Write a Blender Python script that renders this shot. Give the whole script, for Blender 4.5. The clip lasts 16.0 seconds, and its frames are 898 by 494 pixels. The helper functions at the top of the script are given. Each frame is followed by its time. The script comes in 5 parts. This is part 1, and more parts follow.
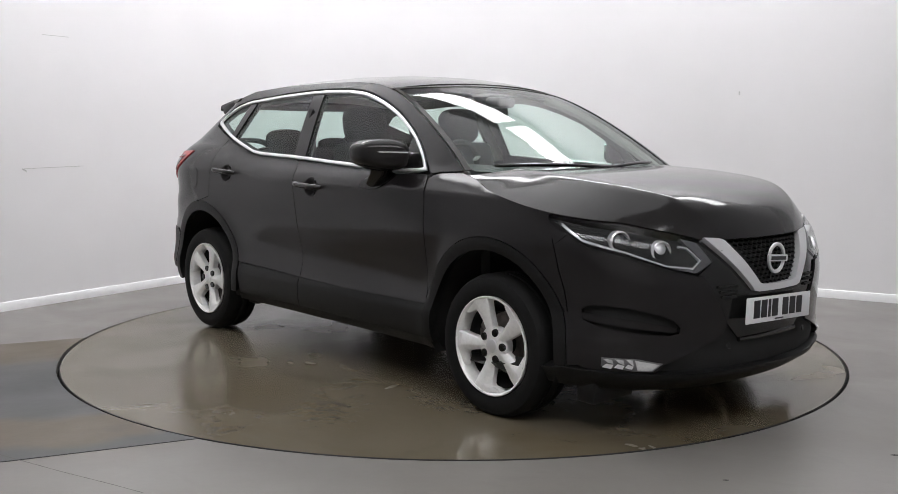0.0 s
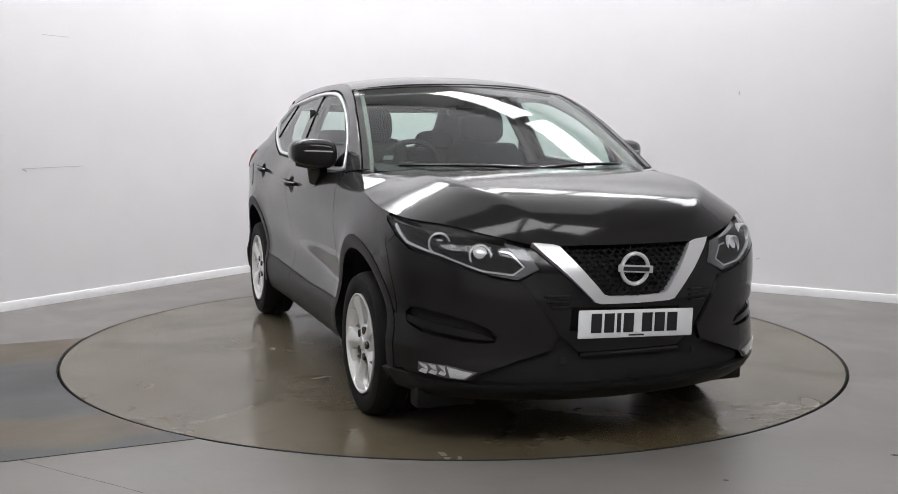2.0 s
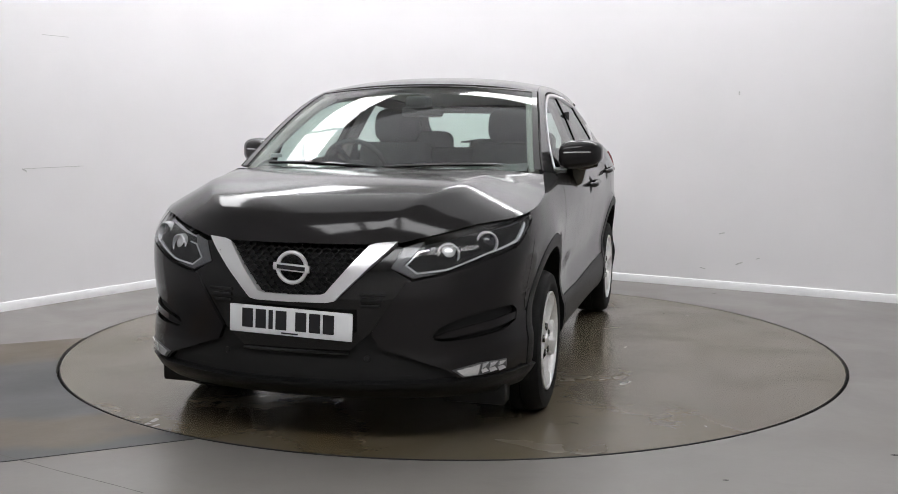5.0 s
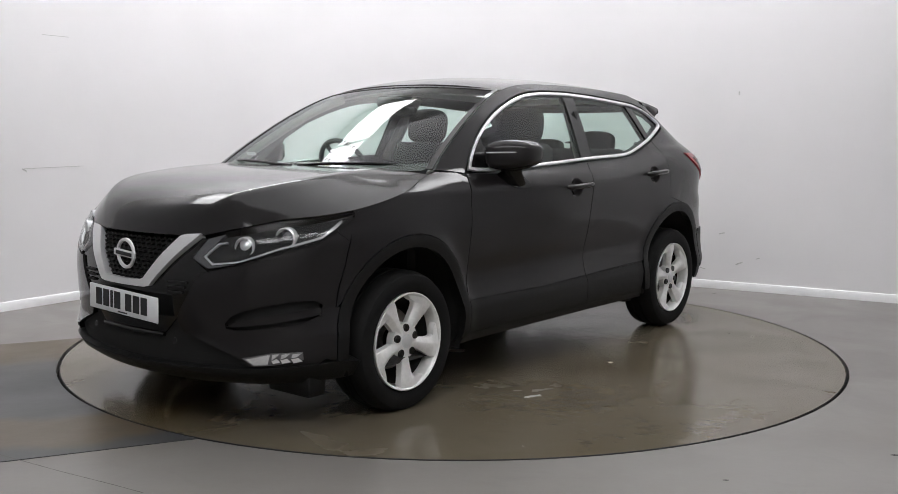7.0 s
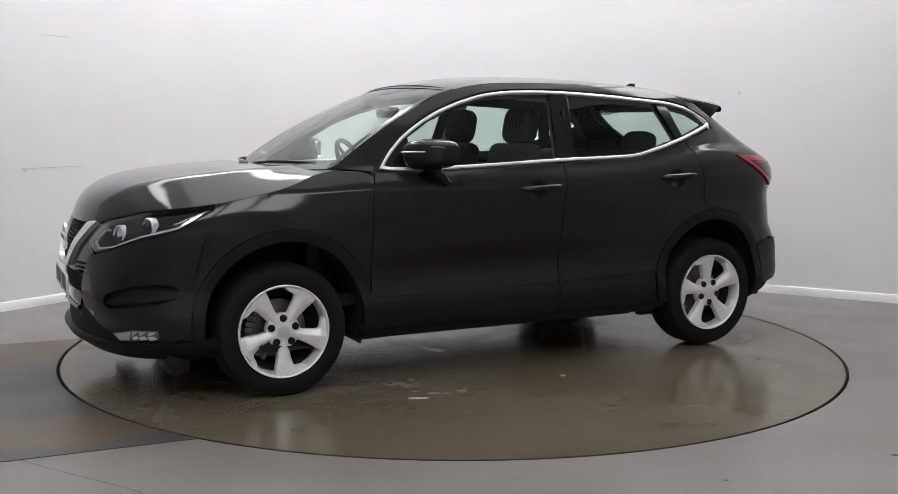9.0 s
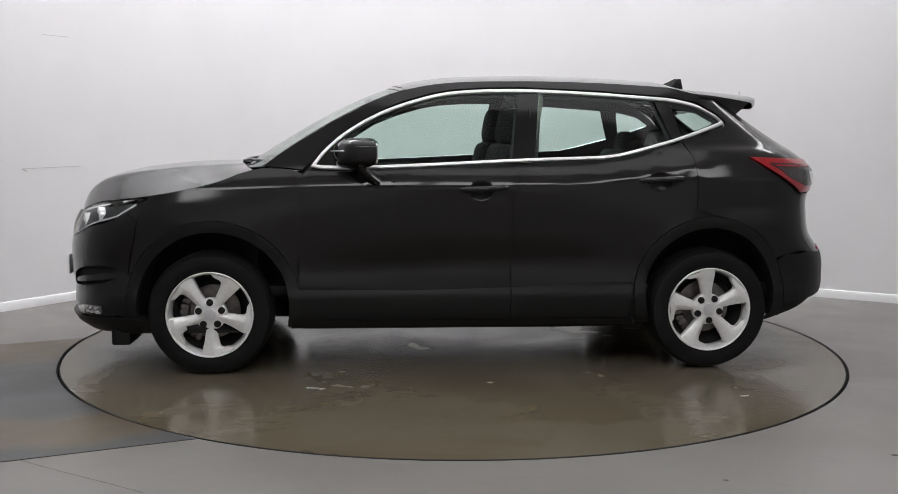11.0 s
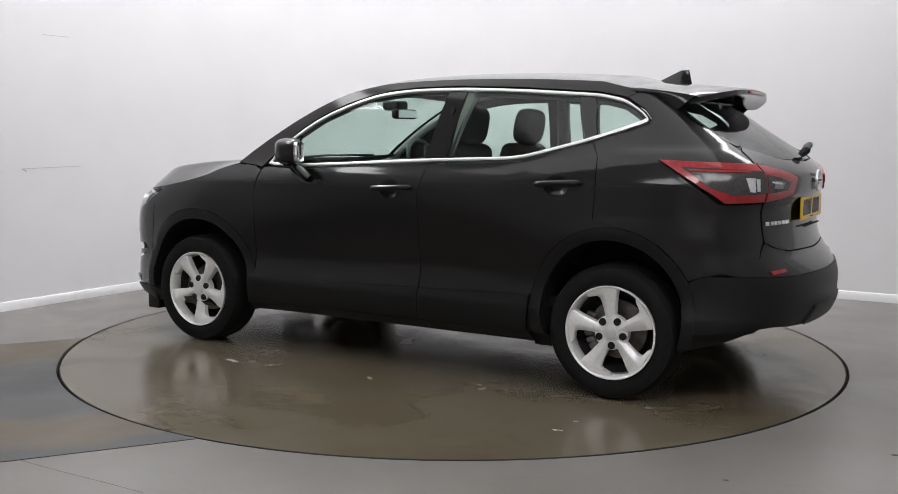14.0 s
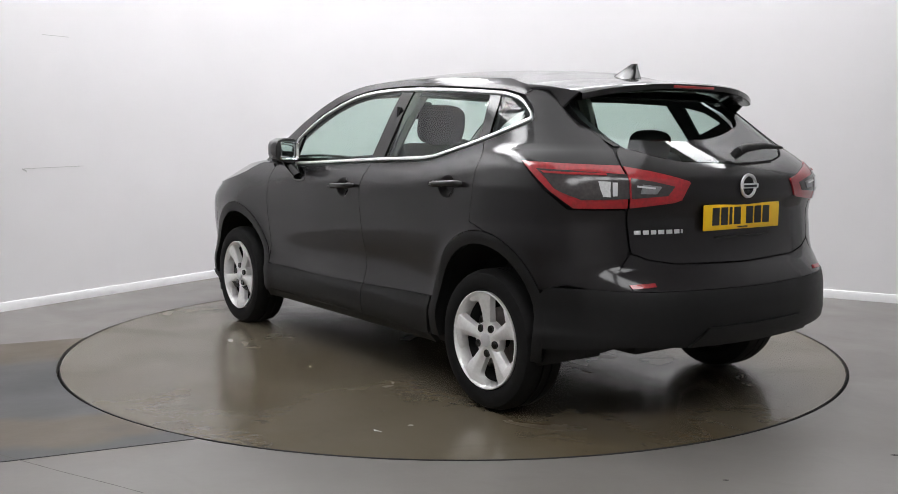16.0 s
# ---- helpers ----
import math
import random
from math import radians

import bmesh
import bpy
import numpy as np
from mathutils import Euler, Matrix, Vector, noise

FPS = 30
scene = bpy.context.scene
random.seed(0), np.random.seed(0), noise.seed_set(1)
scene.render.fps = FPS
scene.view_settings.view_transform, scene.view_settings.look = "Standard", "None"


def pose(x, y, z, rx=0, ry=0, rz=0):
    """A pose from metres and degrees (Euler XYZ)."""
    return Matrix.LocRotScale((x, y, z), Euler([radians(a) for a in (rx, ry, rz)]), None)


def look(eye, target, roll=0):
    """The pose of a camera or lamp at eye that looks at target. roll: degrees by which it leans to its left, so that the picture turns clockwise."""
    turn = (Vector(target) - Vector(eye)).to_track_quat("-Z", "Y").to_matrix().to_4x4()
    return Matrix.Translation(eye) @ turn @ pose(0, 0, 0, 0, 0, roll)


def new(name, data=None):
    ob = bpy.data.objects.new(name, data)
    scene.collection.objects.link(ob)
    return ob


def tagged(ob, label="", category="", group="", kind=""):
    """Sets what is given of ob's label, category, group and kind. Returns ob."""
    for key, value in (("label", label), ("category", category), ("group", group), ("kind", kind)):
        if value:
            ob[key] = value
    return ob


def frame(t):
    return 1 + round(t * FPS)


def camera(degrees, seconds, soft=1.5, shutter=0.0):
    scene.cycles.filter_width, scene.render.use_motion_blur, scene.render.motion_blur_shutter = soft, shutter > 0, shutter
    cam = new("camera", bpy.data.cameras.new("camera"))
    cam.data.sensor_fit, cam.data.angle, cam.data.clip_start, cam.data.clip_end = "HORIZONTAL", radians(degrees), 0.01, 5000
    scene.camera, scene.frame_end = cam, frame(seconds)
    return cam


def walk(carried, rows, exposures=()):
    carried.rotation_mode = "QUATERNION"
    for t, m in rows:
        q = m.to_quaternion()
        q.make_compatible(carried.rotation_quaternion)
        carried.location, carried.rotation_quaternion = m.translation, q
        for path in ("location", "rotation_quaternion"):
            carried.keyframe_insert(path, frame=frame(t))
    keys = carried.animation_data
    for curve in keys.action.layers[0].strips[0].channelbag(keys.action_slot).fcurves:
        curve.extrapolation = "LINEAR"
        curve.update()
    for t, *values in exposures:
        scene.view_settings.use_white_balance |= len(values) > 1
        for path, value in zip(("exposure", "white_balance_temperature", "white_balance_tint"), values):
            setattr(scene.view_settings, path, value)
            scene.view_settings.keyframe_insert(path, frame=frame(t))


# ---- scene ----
cam = camera(48.93, 16.0, soft=0.75)
EYE = Vector((0.0, -5.937, 1.243))
YAW, PITCH = radians(0.233), radians(-6.41)
AHEAD = Vector((-math.sin(YAW) * math.cos(PITCH), math.cos(YAW) * math.cos(PITCH), math.sin(PITCH)))
walk(cam, [(0.0, look(EYE, EYE + AHEAD, 0.322)), (16.0, look(EYE, EYE + AHEAD, 0.322))],
     exposures=[(0.0, 0.0), (4.5, 0.0), (7.0, -0.07), (9.0, -0.12), (11.5, -0.15), (13.5, -0.08), (16.0, 0.0)])

# heading of the car on the turntable, seconds and degrees
HEADING = [(0.0, -48.24), (0.5, -51.61), (1.0, -56.94), (1.5, -62.78), (2.0, -68.87), (2.5, -74.8), (3.0, -80.88),
           (3.5, -86.8), (4.0, -92.83), (4.5, -98.75), (5.0, -104.8), (5.5, -110.8), (6.0, -116.8), (6.5, -122.8),
           (7.0, -128.75), (7.5, -134.62), (8.0, -140.55), (8.5, -146.4), (9.0, -152.35), (9.5, -158.2), (10.0, -164.0),
           (10.5, -169.8), (11.0, -175.6), (11.5, -181.4), (12.0, -187.2), (12.5, -192.9), (13.0, -198.7), (13.5, -204.4),
           (14.0, -210.3), (14.5, -216.15), (15.0, -222.0), (15.5, -227.8), (16.0, -233.65)]
TABLE_R = 2.241

# ---------------------------------------------------------------- light
world = bpy.data.worlds.new("world")
scene.world = world
world.use_nodes = True
world.node_tree.nodes["Background"].inputs[0].default_value = (0.9, 0.95, 1.0, 1)
world.node_tree.nodes["Background"].inputs[1].default_value = 0.05
scene.view_settings.exposure = 0.0


# ---------------------------------------------------------------- materials
def mat(name, color=(0.5, 0.5, 0.5), rough=0.5, metal=0.0, coat=0.0, coat_rough=0.03, vary=0.0, scale=8.0, bump=0.0,
        bump_scale=200.0, rvary=0.0, emit=0.0, spec=0.5, detail=4.0, coat_ior=1.5):
    m = bpy.data.materials.new(name)
    m.use_nodes = True
    nt = m.node_tree
    b = nt.nodes["Principled BSDF"]
    b.inputs["Base Color"].default_value = (*color, 1)
    b.inputs["Roughness"].default_value = rough
    b.inputs["Metallic"].default_value = metal
    b.inputs["Coat Weight"].default_value = coat
    b.inputs["Coat Roughness"].default_value = coat_rough
    b.inputs["Coat IOR"].default_value = coat_ior
    b.inputs["Specular IOR Level"].default_value = spec
    if emit:
        b.inputs["Emission Color"].default_value = (*color, 1)
        b.inputs["Emission Strength"].default_value = emit
    co = nt.nodes.new("ShaderNodeTexCoord")
    if vary or rvary:
        n = nt.nodes.new("ShaderNodeTexNoise")
        n.inputs["Scale"].default_value = scale
        n.inputs["Detail"].default_value = detail
        nt.links.new(co.outputs["Object"], n.inputs["Vector"])
        if vary:
            r = nt.nodes.new("ShaderNodeValToRGB")
            r.color_ramp.elements[0].position, r.color_ramp.elements[1].position = 0.3, 0.7
            r.color_ramp.elements[0].color = (*[c * (1 - vary) for c in color], 1)
            r.color_ramp.elements[1].color = (*[min(1, c * (1 + vary)) for c in color], 1)
            nt.links.new(n.outputs["Fac"], r.inputs["Fac"])
            nt.links.new(r.outputs["Color"], b.inputs["Base Color"])
        if rvary:
            mr = nt.nodes.new("ShaderNodeMapRange")
            mr.inputs["To Min"].default_value, mr.inputs["To Max"].default_value = max(0, rough - rvary), rough + rvary
            nt.links.new(n.outputs["Fac"], mr.inputs["Value"])
            nt.links.new(mr.outputs["Result"], b.inputs["Roughness"])
    if bump:
        n2 = nt.nodes.new("ShaderNodeTexNoise")
        n2.inputs["Scale"].default_value = bump_scale
        bp = nt.nodes.new("ShaderNodeBump")
        bp.inputs["Strength"].default_value = bump
        bp.inputs["Distance"].default_value = 0.002
        nt.links.new(co.outputs["Object"], n2.inputs["Vector"])
        nt.links.new(n2.outputs["Fac"], bp.inputs["Height"])
        nt.links.new(bp.outputs["Normal"], b.inputs["Normal"])
    return m


def glass(name, tint, gloss=0.042):
    """A thin pane: tinted, with a mirror gloss on top."""
    m = bpy.data.materials.new(name)
    m.use_nodes = True
    nt = m.node_tree
    nt.nodes.remove(nt.nodes["Principled BSDF"])
    out = nt.nodes["Material Output"]
    tr, gl = nt.nodes.new("ShaderNodeBsdfTransparent"), nt.nodes.new("ShaderNodeBsdfGlossy")
    lw, mix = nt.nodes.new("ShaderNodeLayerWeight"), nt.nodes.new("ShaderNodeMixShader")
    tr.inputs["Color"].default_value = (*tint, 1)
    gl.inputs["Roughness"].default_value = 0.01
    lw.inputs["Blend"].default_value = 0.5
    p5, ml = nt.nodes.new("ShaderNodeMath"), nt.nodes.new("ShaderNodeMath")
    p5.operation, ml.operation = "POWER", "MULTIPLY_ADD"
    p5.inputs[1].default_value = 5.0
    ml.inputs[1].default_value, ml.inputs[2].default_value = 0.93, gloss
    nt.links.new(lw.outputs["Facing"], p5.inputs[0])
    nt.links.new(p5.outputs[0], ml.inputs[0])
    nt.links.new(ml.outputs[0], mix.inputs[0])
    nt.links.new(tr.outputs[0], mix.inputs[1])
    nt.links.new(gl.outputs[0], mix.inputs[2])
    nt.links.new(mix.outputs[0], out.inputs["Surface"])
    return m


def concrete(name, light, dark, brown, brown_amount, rough, wet, bands=False):
    """Polished concrete: cloudy grey, brown stains, wet blotches of lower roughness, fine speckle."""
    m = bpy.data.materials.new(name)
    m.use_nodes = True
    nt = m.node_tree
    L, N = nt.links.new, nt.nodes.new
    b = nt.nodes["Principled BSDF"]
    co = N("ShaderNodeTexCoord")

    def noise_fac(scale, detail, lo, hi, dist=0.0, squash=None):
        n, r = N("ShaderNodeTexNoise"), N("ShaderNodeMapRange")
        n.inputs["Scale"].default_value, n.inputs["Detail"].default_value = scale, detail
        n.inputs["Distortion"].default_value = dist
        if squash:
            mp = N("ShaderNodeMapping")
            mp.inputs["Scale"].default_value = squash
            L(co.outputs["Object"], mp.inputs["Vector"])
            L(mp.outputs[0], n.inputs["Vector"])
        else:
            L(co.outputs["Object"], n.inputs["Vector"])
        r.inputs["From Min"].default_value, r.inputs["From Max"].default_value = lo, hi
        L(n.outputs["Fac"], r.inputs["Value"])
        return r.outputs["Result"]

    def mixed(fac, a, bcol):
        mx = N("ShaderNodeMix")
        mx.data_type = "RGBA"
        L(fac, mx.inputs[0])
        for sock, v in ((mx.inputs[6], a), (mx.inputs[7], bcol)):
            if isinstance(v, tuple):
                sock.default_value = (*v, 1)
            else:
                L(v, sock)
        return mx.outputs[2]

    def scaled(fac, k):
        q = N("ShaderNodeMath")
        q.operation = "MULTIPLY"
        L(fac, q.inputs[0])
        q.inputs[1].default_value = k
        return q.outputs[0]

    c = mixed(noise_fac(0.9, 6, 0.3, 0.7, 0.4), dark, light)
    c = mixed(scaled(noise_fac(0.8, 7, 0.48, 0.72, 0.6, (1, 1.6, 1)), brown_amount), c, brown)
    if bands:
        # stained bands that run along the strip
        dot, nz, add, rp = N("ShaderNodeVectorMath"), N("ShaderNodeTexNoise"), N("ShaderNodeMath"), N("ShaderNodeValToRGB")
        dot.operation, add.operation = "DOT_PRODUCT", "MULTIPLY_ADD"
        dot.inputs[1].default_value = (-0.43 / 2.4, 0.90 / 2.4, 0)
        nz.inputs["Scale"].default_value, nz.inputs["Detail"].default_value = 1.6, 8
        L(co.outputs["Object"], dot.inputs[0])
        L(co.outputs["Object"], nz.inputs["Vector"])
        L(nz.outputs["Fac"], add.inputs[0])
        add.inputs[1].default_value = 0.28
        L(dot.outputs["Value"], add.inputs[2])
        el = rp.color_ramp.elements
        el[0].position, el[0].color = 0.0, (0, 0, 0, 1)
        el[1].position, el[1].color = 1.0, (1, 1, 1, 1)
        for pos, v in ((0.07 + 0.14, 0), (0.12 + 0.14, 1), (0.25 + 0.14, 1), (0.31 + 0.14, 0), (0.74 + 0.14, 0), (0.80 + 0.14, 1)):
            e = el.new(pos - 0.0)
            e.color = (v, v, v, 1)
        sh = N("ShaderNodeMath")
        sh.operation = "ADD"
        sh.inputs[1].default_value = 1.4 / 2.4
        L(add.outputs[0], sh.inputs[0])
        L(sh.outputs[0], rp.inputs["Fac"])
        c = mixed(scaled(rp.outputs["Color"], 0.85), c, brown)
    c = mixed(scaled(noise_fac(60, 3, 0.55, 0.8), 0.25), c, dark)
    c = mixed(scaled(noise_fac(5, 8, 0.58, 0.7, 1.0), 0.18), c, tuple(0.75 * v for v in dark))
    L(c, b.inputs["Base Color"])
    r = N("ShaderNodeMapRange")
    r.inputs["To Min"].default_value, r.inputs["To Max"].default_value = rough, rough - wet
    L(noise_fac(1.6, 5, 0.34, 0.76, 0.6), r.inputs["Value"])
    L(r.outputs["Result"], b.inputs["Roughness"])
    bp = N("ShaderNodeBump")
    bp.inputs["Strength"].default_value, bp.inputs["Distance"].default_value = 0.12, 0.003
    L(noise_fac(14, 6, 0.2, 0.8), bp.inputs["Height"])
    L(bp.outputs["Normal"], b.inputs["Normal"])
    return m


PAINT = mat("black_metallic_paint", (0.0088, 0.0078, 0.0083), 0.5, 0.0, 1.0, 0.10, vary=0.15, scale=900, spec=0.08, coat_ior=1.40)
CLADDING = mat("textured_black_plastic", (0.0065, 0.0065, 0.0065), 0.45, vary=0.15, scale=40, bump=0.2, bump_scale=900, rvary=0.08, spec=0.28)
GLOSS_BLACK = mat("gloss_black_plastic", (0.006, 0.006, 0.006), 0.12, vary=0.1, scale=30)
DARK = mat("unlit_black_underside", (0.004, 0.004, 0.004), 0.85, vary=0.3, scale=12)
RUBBER = mat("tyre_rubber", (0.007, 0.007, 0.007), 0.7, vary=0.2, scale=30, bump=0.3, bump_scale=120, spec=0.2)
ALLOY = mat("silver_alloy", (0.84, 0.835, 0.825), 0.36, 0.28, vary=0.05, scale=60)
CHROME = mat("satin_chrome", (0.80, 0.80, 0.81), 0.30, 0.62, 0.5, 0.05, rvary=0.05, scale=20)
STEEL = mat("worn_steel", (0.22, 0.2, 0.19), 0.45, 0.9, vary=0.3, scale=30)
GLASS = glass("green_tinted_glass", (0.79, 0.90, 0.855))
LAMP_GLASS = glass("clear_lamp_cover", (0.93, 0.94, 0.95))
RED = mat("red_lamp_lens", (0.33, 0.004, 0.010), 0.3, 0, 1.0, 0.03, vary=0.25, scale=60)
AMBER = mat("amber_reflector", (0.45, 0.14, 0.05), 0.2, 0, 0.5, vary=0.2, scale=60)
WHITE_P = mat("white_plate", (0.78, 0.79, 0.80), 0.35, vary=0.03, scale=12)
YELLOW_P = mat("yellow_plate", (0.85, 0.52, 0.01), 0.35, vary=0.03, scale=12)
INK = mat("black_plate_print", (0.012, 0.012, 0.014), 0.4, vary=0.1, scale=40)
FABRIC = mat("dark_seat_fabric", (0.022, 0.022, 0.024), 0.9, vary=0.2, scale=14)
TRIM = mat("charcoal_interior_plastic", (0.03, 0.03, 0.032), 0.6, vary=0.15, scale=50, bump=0.2, bump_scale=600)
PALE_TRIM = mat("pale_pillar_trim", (0.30, 0.29, 0.27), 0.7, vary=0.06, scale=30)
PAPER = mat("white_sticker", (0.75, 0.75, 0.74), 0.5, vary=0.05, scale=40)
WALL = mat("white_wall_paint", (0.80, 0.79, 0.80), 0.65, vary=0.02, scale=1.3, bump=0.08, bump_scale=40)
SKIRT = mat("white_gloss_skirting", (0.84, 0.84, 0.85), 0.35, vary=0.03, scale=5)
CEIL = mat("white_ceiling_panel", (0.80, 0.80, 0.80), 0.8, vary=0.05, scale=2)
REAR_WALL = mat("grey_wall", (0.36, 0.36, 0.365), 0.8, vary=0.1, scale=2)
FAR_WALL = mat("pale_grey_wall", (0.75, 0.74, 0.73), 0.8, vary=0.06, scale=2)
FLOOR = concrete("sealed_concrete_floor", (0.198, 0.186, 0.176), (0.168, 0.157, 0.148), (0.155, 0.132, 0.105), 0.22, 0.42, 0.14)
DISC = concrete("stained_turntable_concrete", (0.140, 0.120, 0.088), (0.114, 0.096, 0.066), (0.090, 0.065, 0.030), 0.9, 0.28, 0.18)
PATCH = concrete("worn_patch_concrete", (0.057, 0.056, 0.058), (0.040, 0.042, 0.045), (0.100, 0.073, 0.039), 0.0, 0.45, 0.15, True)
GROOVE = mat("dark_groove", (0.01, 0.01, 0.01), 0.9, vary=0.2, scale=20)
SCUFF = mat("white_scuff_paint", (0.7, 0.7, 0.68), 0.6, vary=0.2, scale=80)


# ---------------------------------------------------------------- mesh helpers
def flat(bm):
    me = bpy.data.meshes.new("mesh")
    bm.normal_update()
    bm.to_mesh(me)
    bm.free()
    return me


def part(name, bm, material, parent=None, label="", smooth=True):
    me = flat(bm) if isinstance(bm, bmesh.types.BMesh) else bm
    me.name = name
    if not me.materials:
        me.materials.append(material)
    if smooth:
        for f in me.polygons:
            f.use_smooth = True
        me.set_sharp_from_angle(angle=radians(38))
    ob = new(name, me)
    if parent is not None:
        ob.parent = parent
    if label:
        ob["label"] = label
    return ob


def thing(name, label, category, group="", kind=""):
    return tagged(new(name), label, category, group, kind)


def box(bm, cx, cy, cz, sx, sy, sz, bevel=0.0, m=None, seg=2):
    r = bmesh.ops.create_cube(bm, size=1.0, matrix=(m or Matrix()) @ Matrix.Translation((cx, cy, cz)) @ Matrix.Diagonal((sx, sy, sz, 1)))
    if bevel:
        edges = list({e for v in r["verts"] for e in v.link_edges})
        bmesh.ops.bevel(bm, geom=edges, offset=bevel, segments=seg, affect="EDGES", profile=0.5)
    return bm


def boxed(*a, **k):
    return box(bmesh.new(), *a, **k)


def lathe(profile, n=48, axis="y"):
    """A closed turned ring from (radius, along) pairs, round the y axis."""
    bm = bmesh.new()
    rings = []
    for k in range(n):
        a = 2 * math.pi * k / n
        rings.append([bm.verts.new((r * math.cos(a), h, r * math.sin(a))) for r, h in profile])
    for k in range(n):
        a, b = rings[k], rings[(k + 1) % n]
        for i in range(len(profile)):
            j = (i + 1) % len(profile)
            if profile[i][0] < 1e-6 and profile[j][0] < 1e-6:
                continue
            try:
                bm.faces.new((a[i], a[j], b[j], b[i]))
            except ValueError:
                pass
    bmesh.ops.remove_doubles(bm, verts=bm.verts, dist=1e-6)
    bmesh.ops.recalc_face_normals(bm, faces=bm.faces)
    return bm


def tube(points, radius, n=10, closed=False, squash=1.0):
    """A round bar along a list of points."""
    bm = bmesh.new()
    pts = [Vector(p) for p in points]
    rings = []
    for i, p in enumerate(pts):
        a = pts[i - 1] if i else (pts[-1] if closed else p)
        b = pts[(i + 1) % len(pts)] if (i + 1 < len(pts) or closed) else p
        d = (b - a).normalized()
        side = d.cross(Vector((0, 0, 1)))
        if side.length < 1e-4:
            side = d.cross(Vector((0, 1, 0)))
        side.normalize()
        up = side.cross(d)
        r = radius[i] if isinstance(radius, (list, tuple)) else radius
        rings.append([bm.verts.new(p + r * (math.cos(2 * math.pi * k / n) * side + squash * math.sin(2 * math.pi * k / n) * up)) for k in range(n)])
    for i in range(len(rings) - (0 if closed else 1)):
        a, b = rings[i], rings[(i + 1) % len(rings)]
        for k in range(n):
            bm.faces.new((a[k], a[(k + 1) % n], b[(k + 1) % n], b[k]))
    if not closed:
        bm.faces.new(rings[0][::-1])
        bm.faces.new(rings[-1])
    bmesh.ops.recalc_face_normals(bm, faces=bm.faces)
    return bm


def prism(outline, lo, hi, plane="xz"):
    """A flat outline given thickness along the missing axis."""
    bm = bmesh.new()

    def at(p, d):
        return {"xz": (p[0], d, p[1]), "yz": (d, p[0], p[1]), "xy": (p[0], p[1], d)}[plane]
    a = [bm.verts.new(at(p, lo)) for p in outline]
    b = [bm.verts.new(at(p, hi)) for p in outline]
    bm.faces.new(a[::-1])
    bm.faces.new(b)
    for i in range(len(a)):
        j = (i + 1) % len(a)
        bm.faces.new((a[i], a[j], b[j], b[i]))
    bmesh.ops.recalc_face_normals(bm, faces=bm.faces)
    return bm


def chaikin(pts, times=2, closed=True):
    for _ in range(times):
        out = [] if closed else [pts[0]]
        n = len(pts)
        for i in range(n if closed else n - 1):
            a, b = pts[i], pts[(i + 1) % n]
            out.append((0.75 * a[0] + 0.25 * b[0], 0.75 * a[1] + 0.25 * b[1]))
            out.append((0.25 * a[0] + 0.75 * b[0], 0.25 * a[1] + 0.75 * b[1]))
        pts = out if closed else out + [pts[-1]]
    return pts


def curve(xs, ys):
    """A smooth monotone curve through a few stations."""
    xs, ys = np.array(xs, float), np.array(ys, float)
    h, d = np.diff(xs), np.diff(ys) / np.diff(xs)
    m = np.zeros(len(xs))
    m[0], m[-1] = d[0], d[-1]
    for i in range(1, len(xs) - 1):
        if d[i - 1] * d[i] > 0:
            w1, w2 = 2 * h[i] + h[i - 1], h[i] + 2 * h[i - 1]
            m[i] = (w1 + w2) / (w1 / d[i - 1] + w2 / d[i])

    def f(x):
        i = min(max(int(np.searchsorted(xs, x)) - 1, 0), len(h) - 1)
        if x <= xs[0]:
            return float(ys[0] + m[0] * (x - xs[0]))
        if x >= xs[-1]:
            return float(ys[-1] + m[-1] * (x - xs[-1]))
        t = (x - xs[i]) / h[i]
        return float((2 * t**3 - 3 * t**2 + 1) * ys[i] + (t**3 - 2 * t**2 + t) * h[i] * m[i]
                     + (-2 * t**3 + 3 * t**2) * ys[i + 1] + (t**3 - t**2) * h[i] * m[i + 1])
    return f


# ---------------------------------------------------------------- the room
CORNER = (-1.150, 4.138)
LEFT_DIR, RIGHT_DIR = Vector((-0.528, -0.849)), Vector((0.863, -0.505))
CEIL_Z = 4.2


def wall_line():
    """Inner line of the two visible walls with a rounded corner, from far left to far right."""
    c = Vector(CORNER)
    a, b = c + LEFT_DIR * 1.5, c + RIGHT_DIR * 3.2
    pts = [c + LEFT_DIR * 5.4, a]
    for k in range(1, 32):
        t = k / 32
        pts.append((1 - t) ** 2 * a + 2 * t * (1 - t) * c + t * t * b)
    pts += [b, c + RIGHT_DIR * 6.6]
    return pts


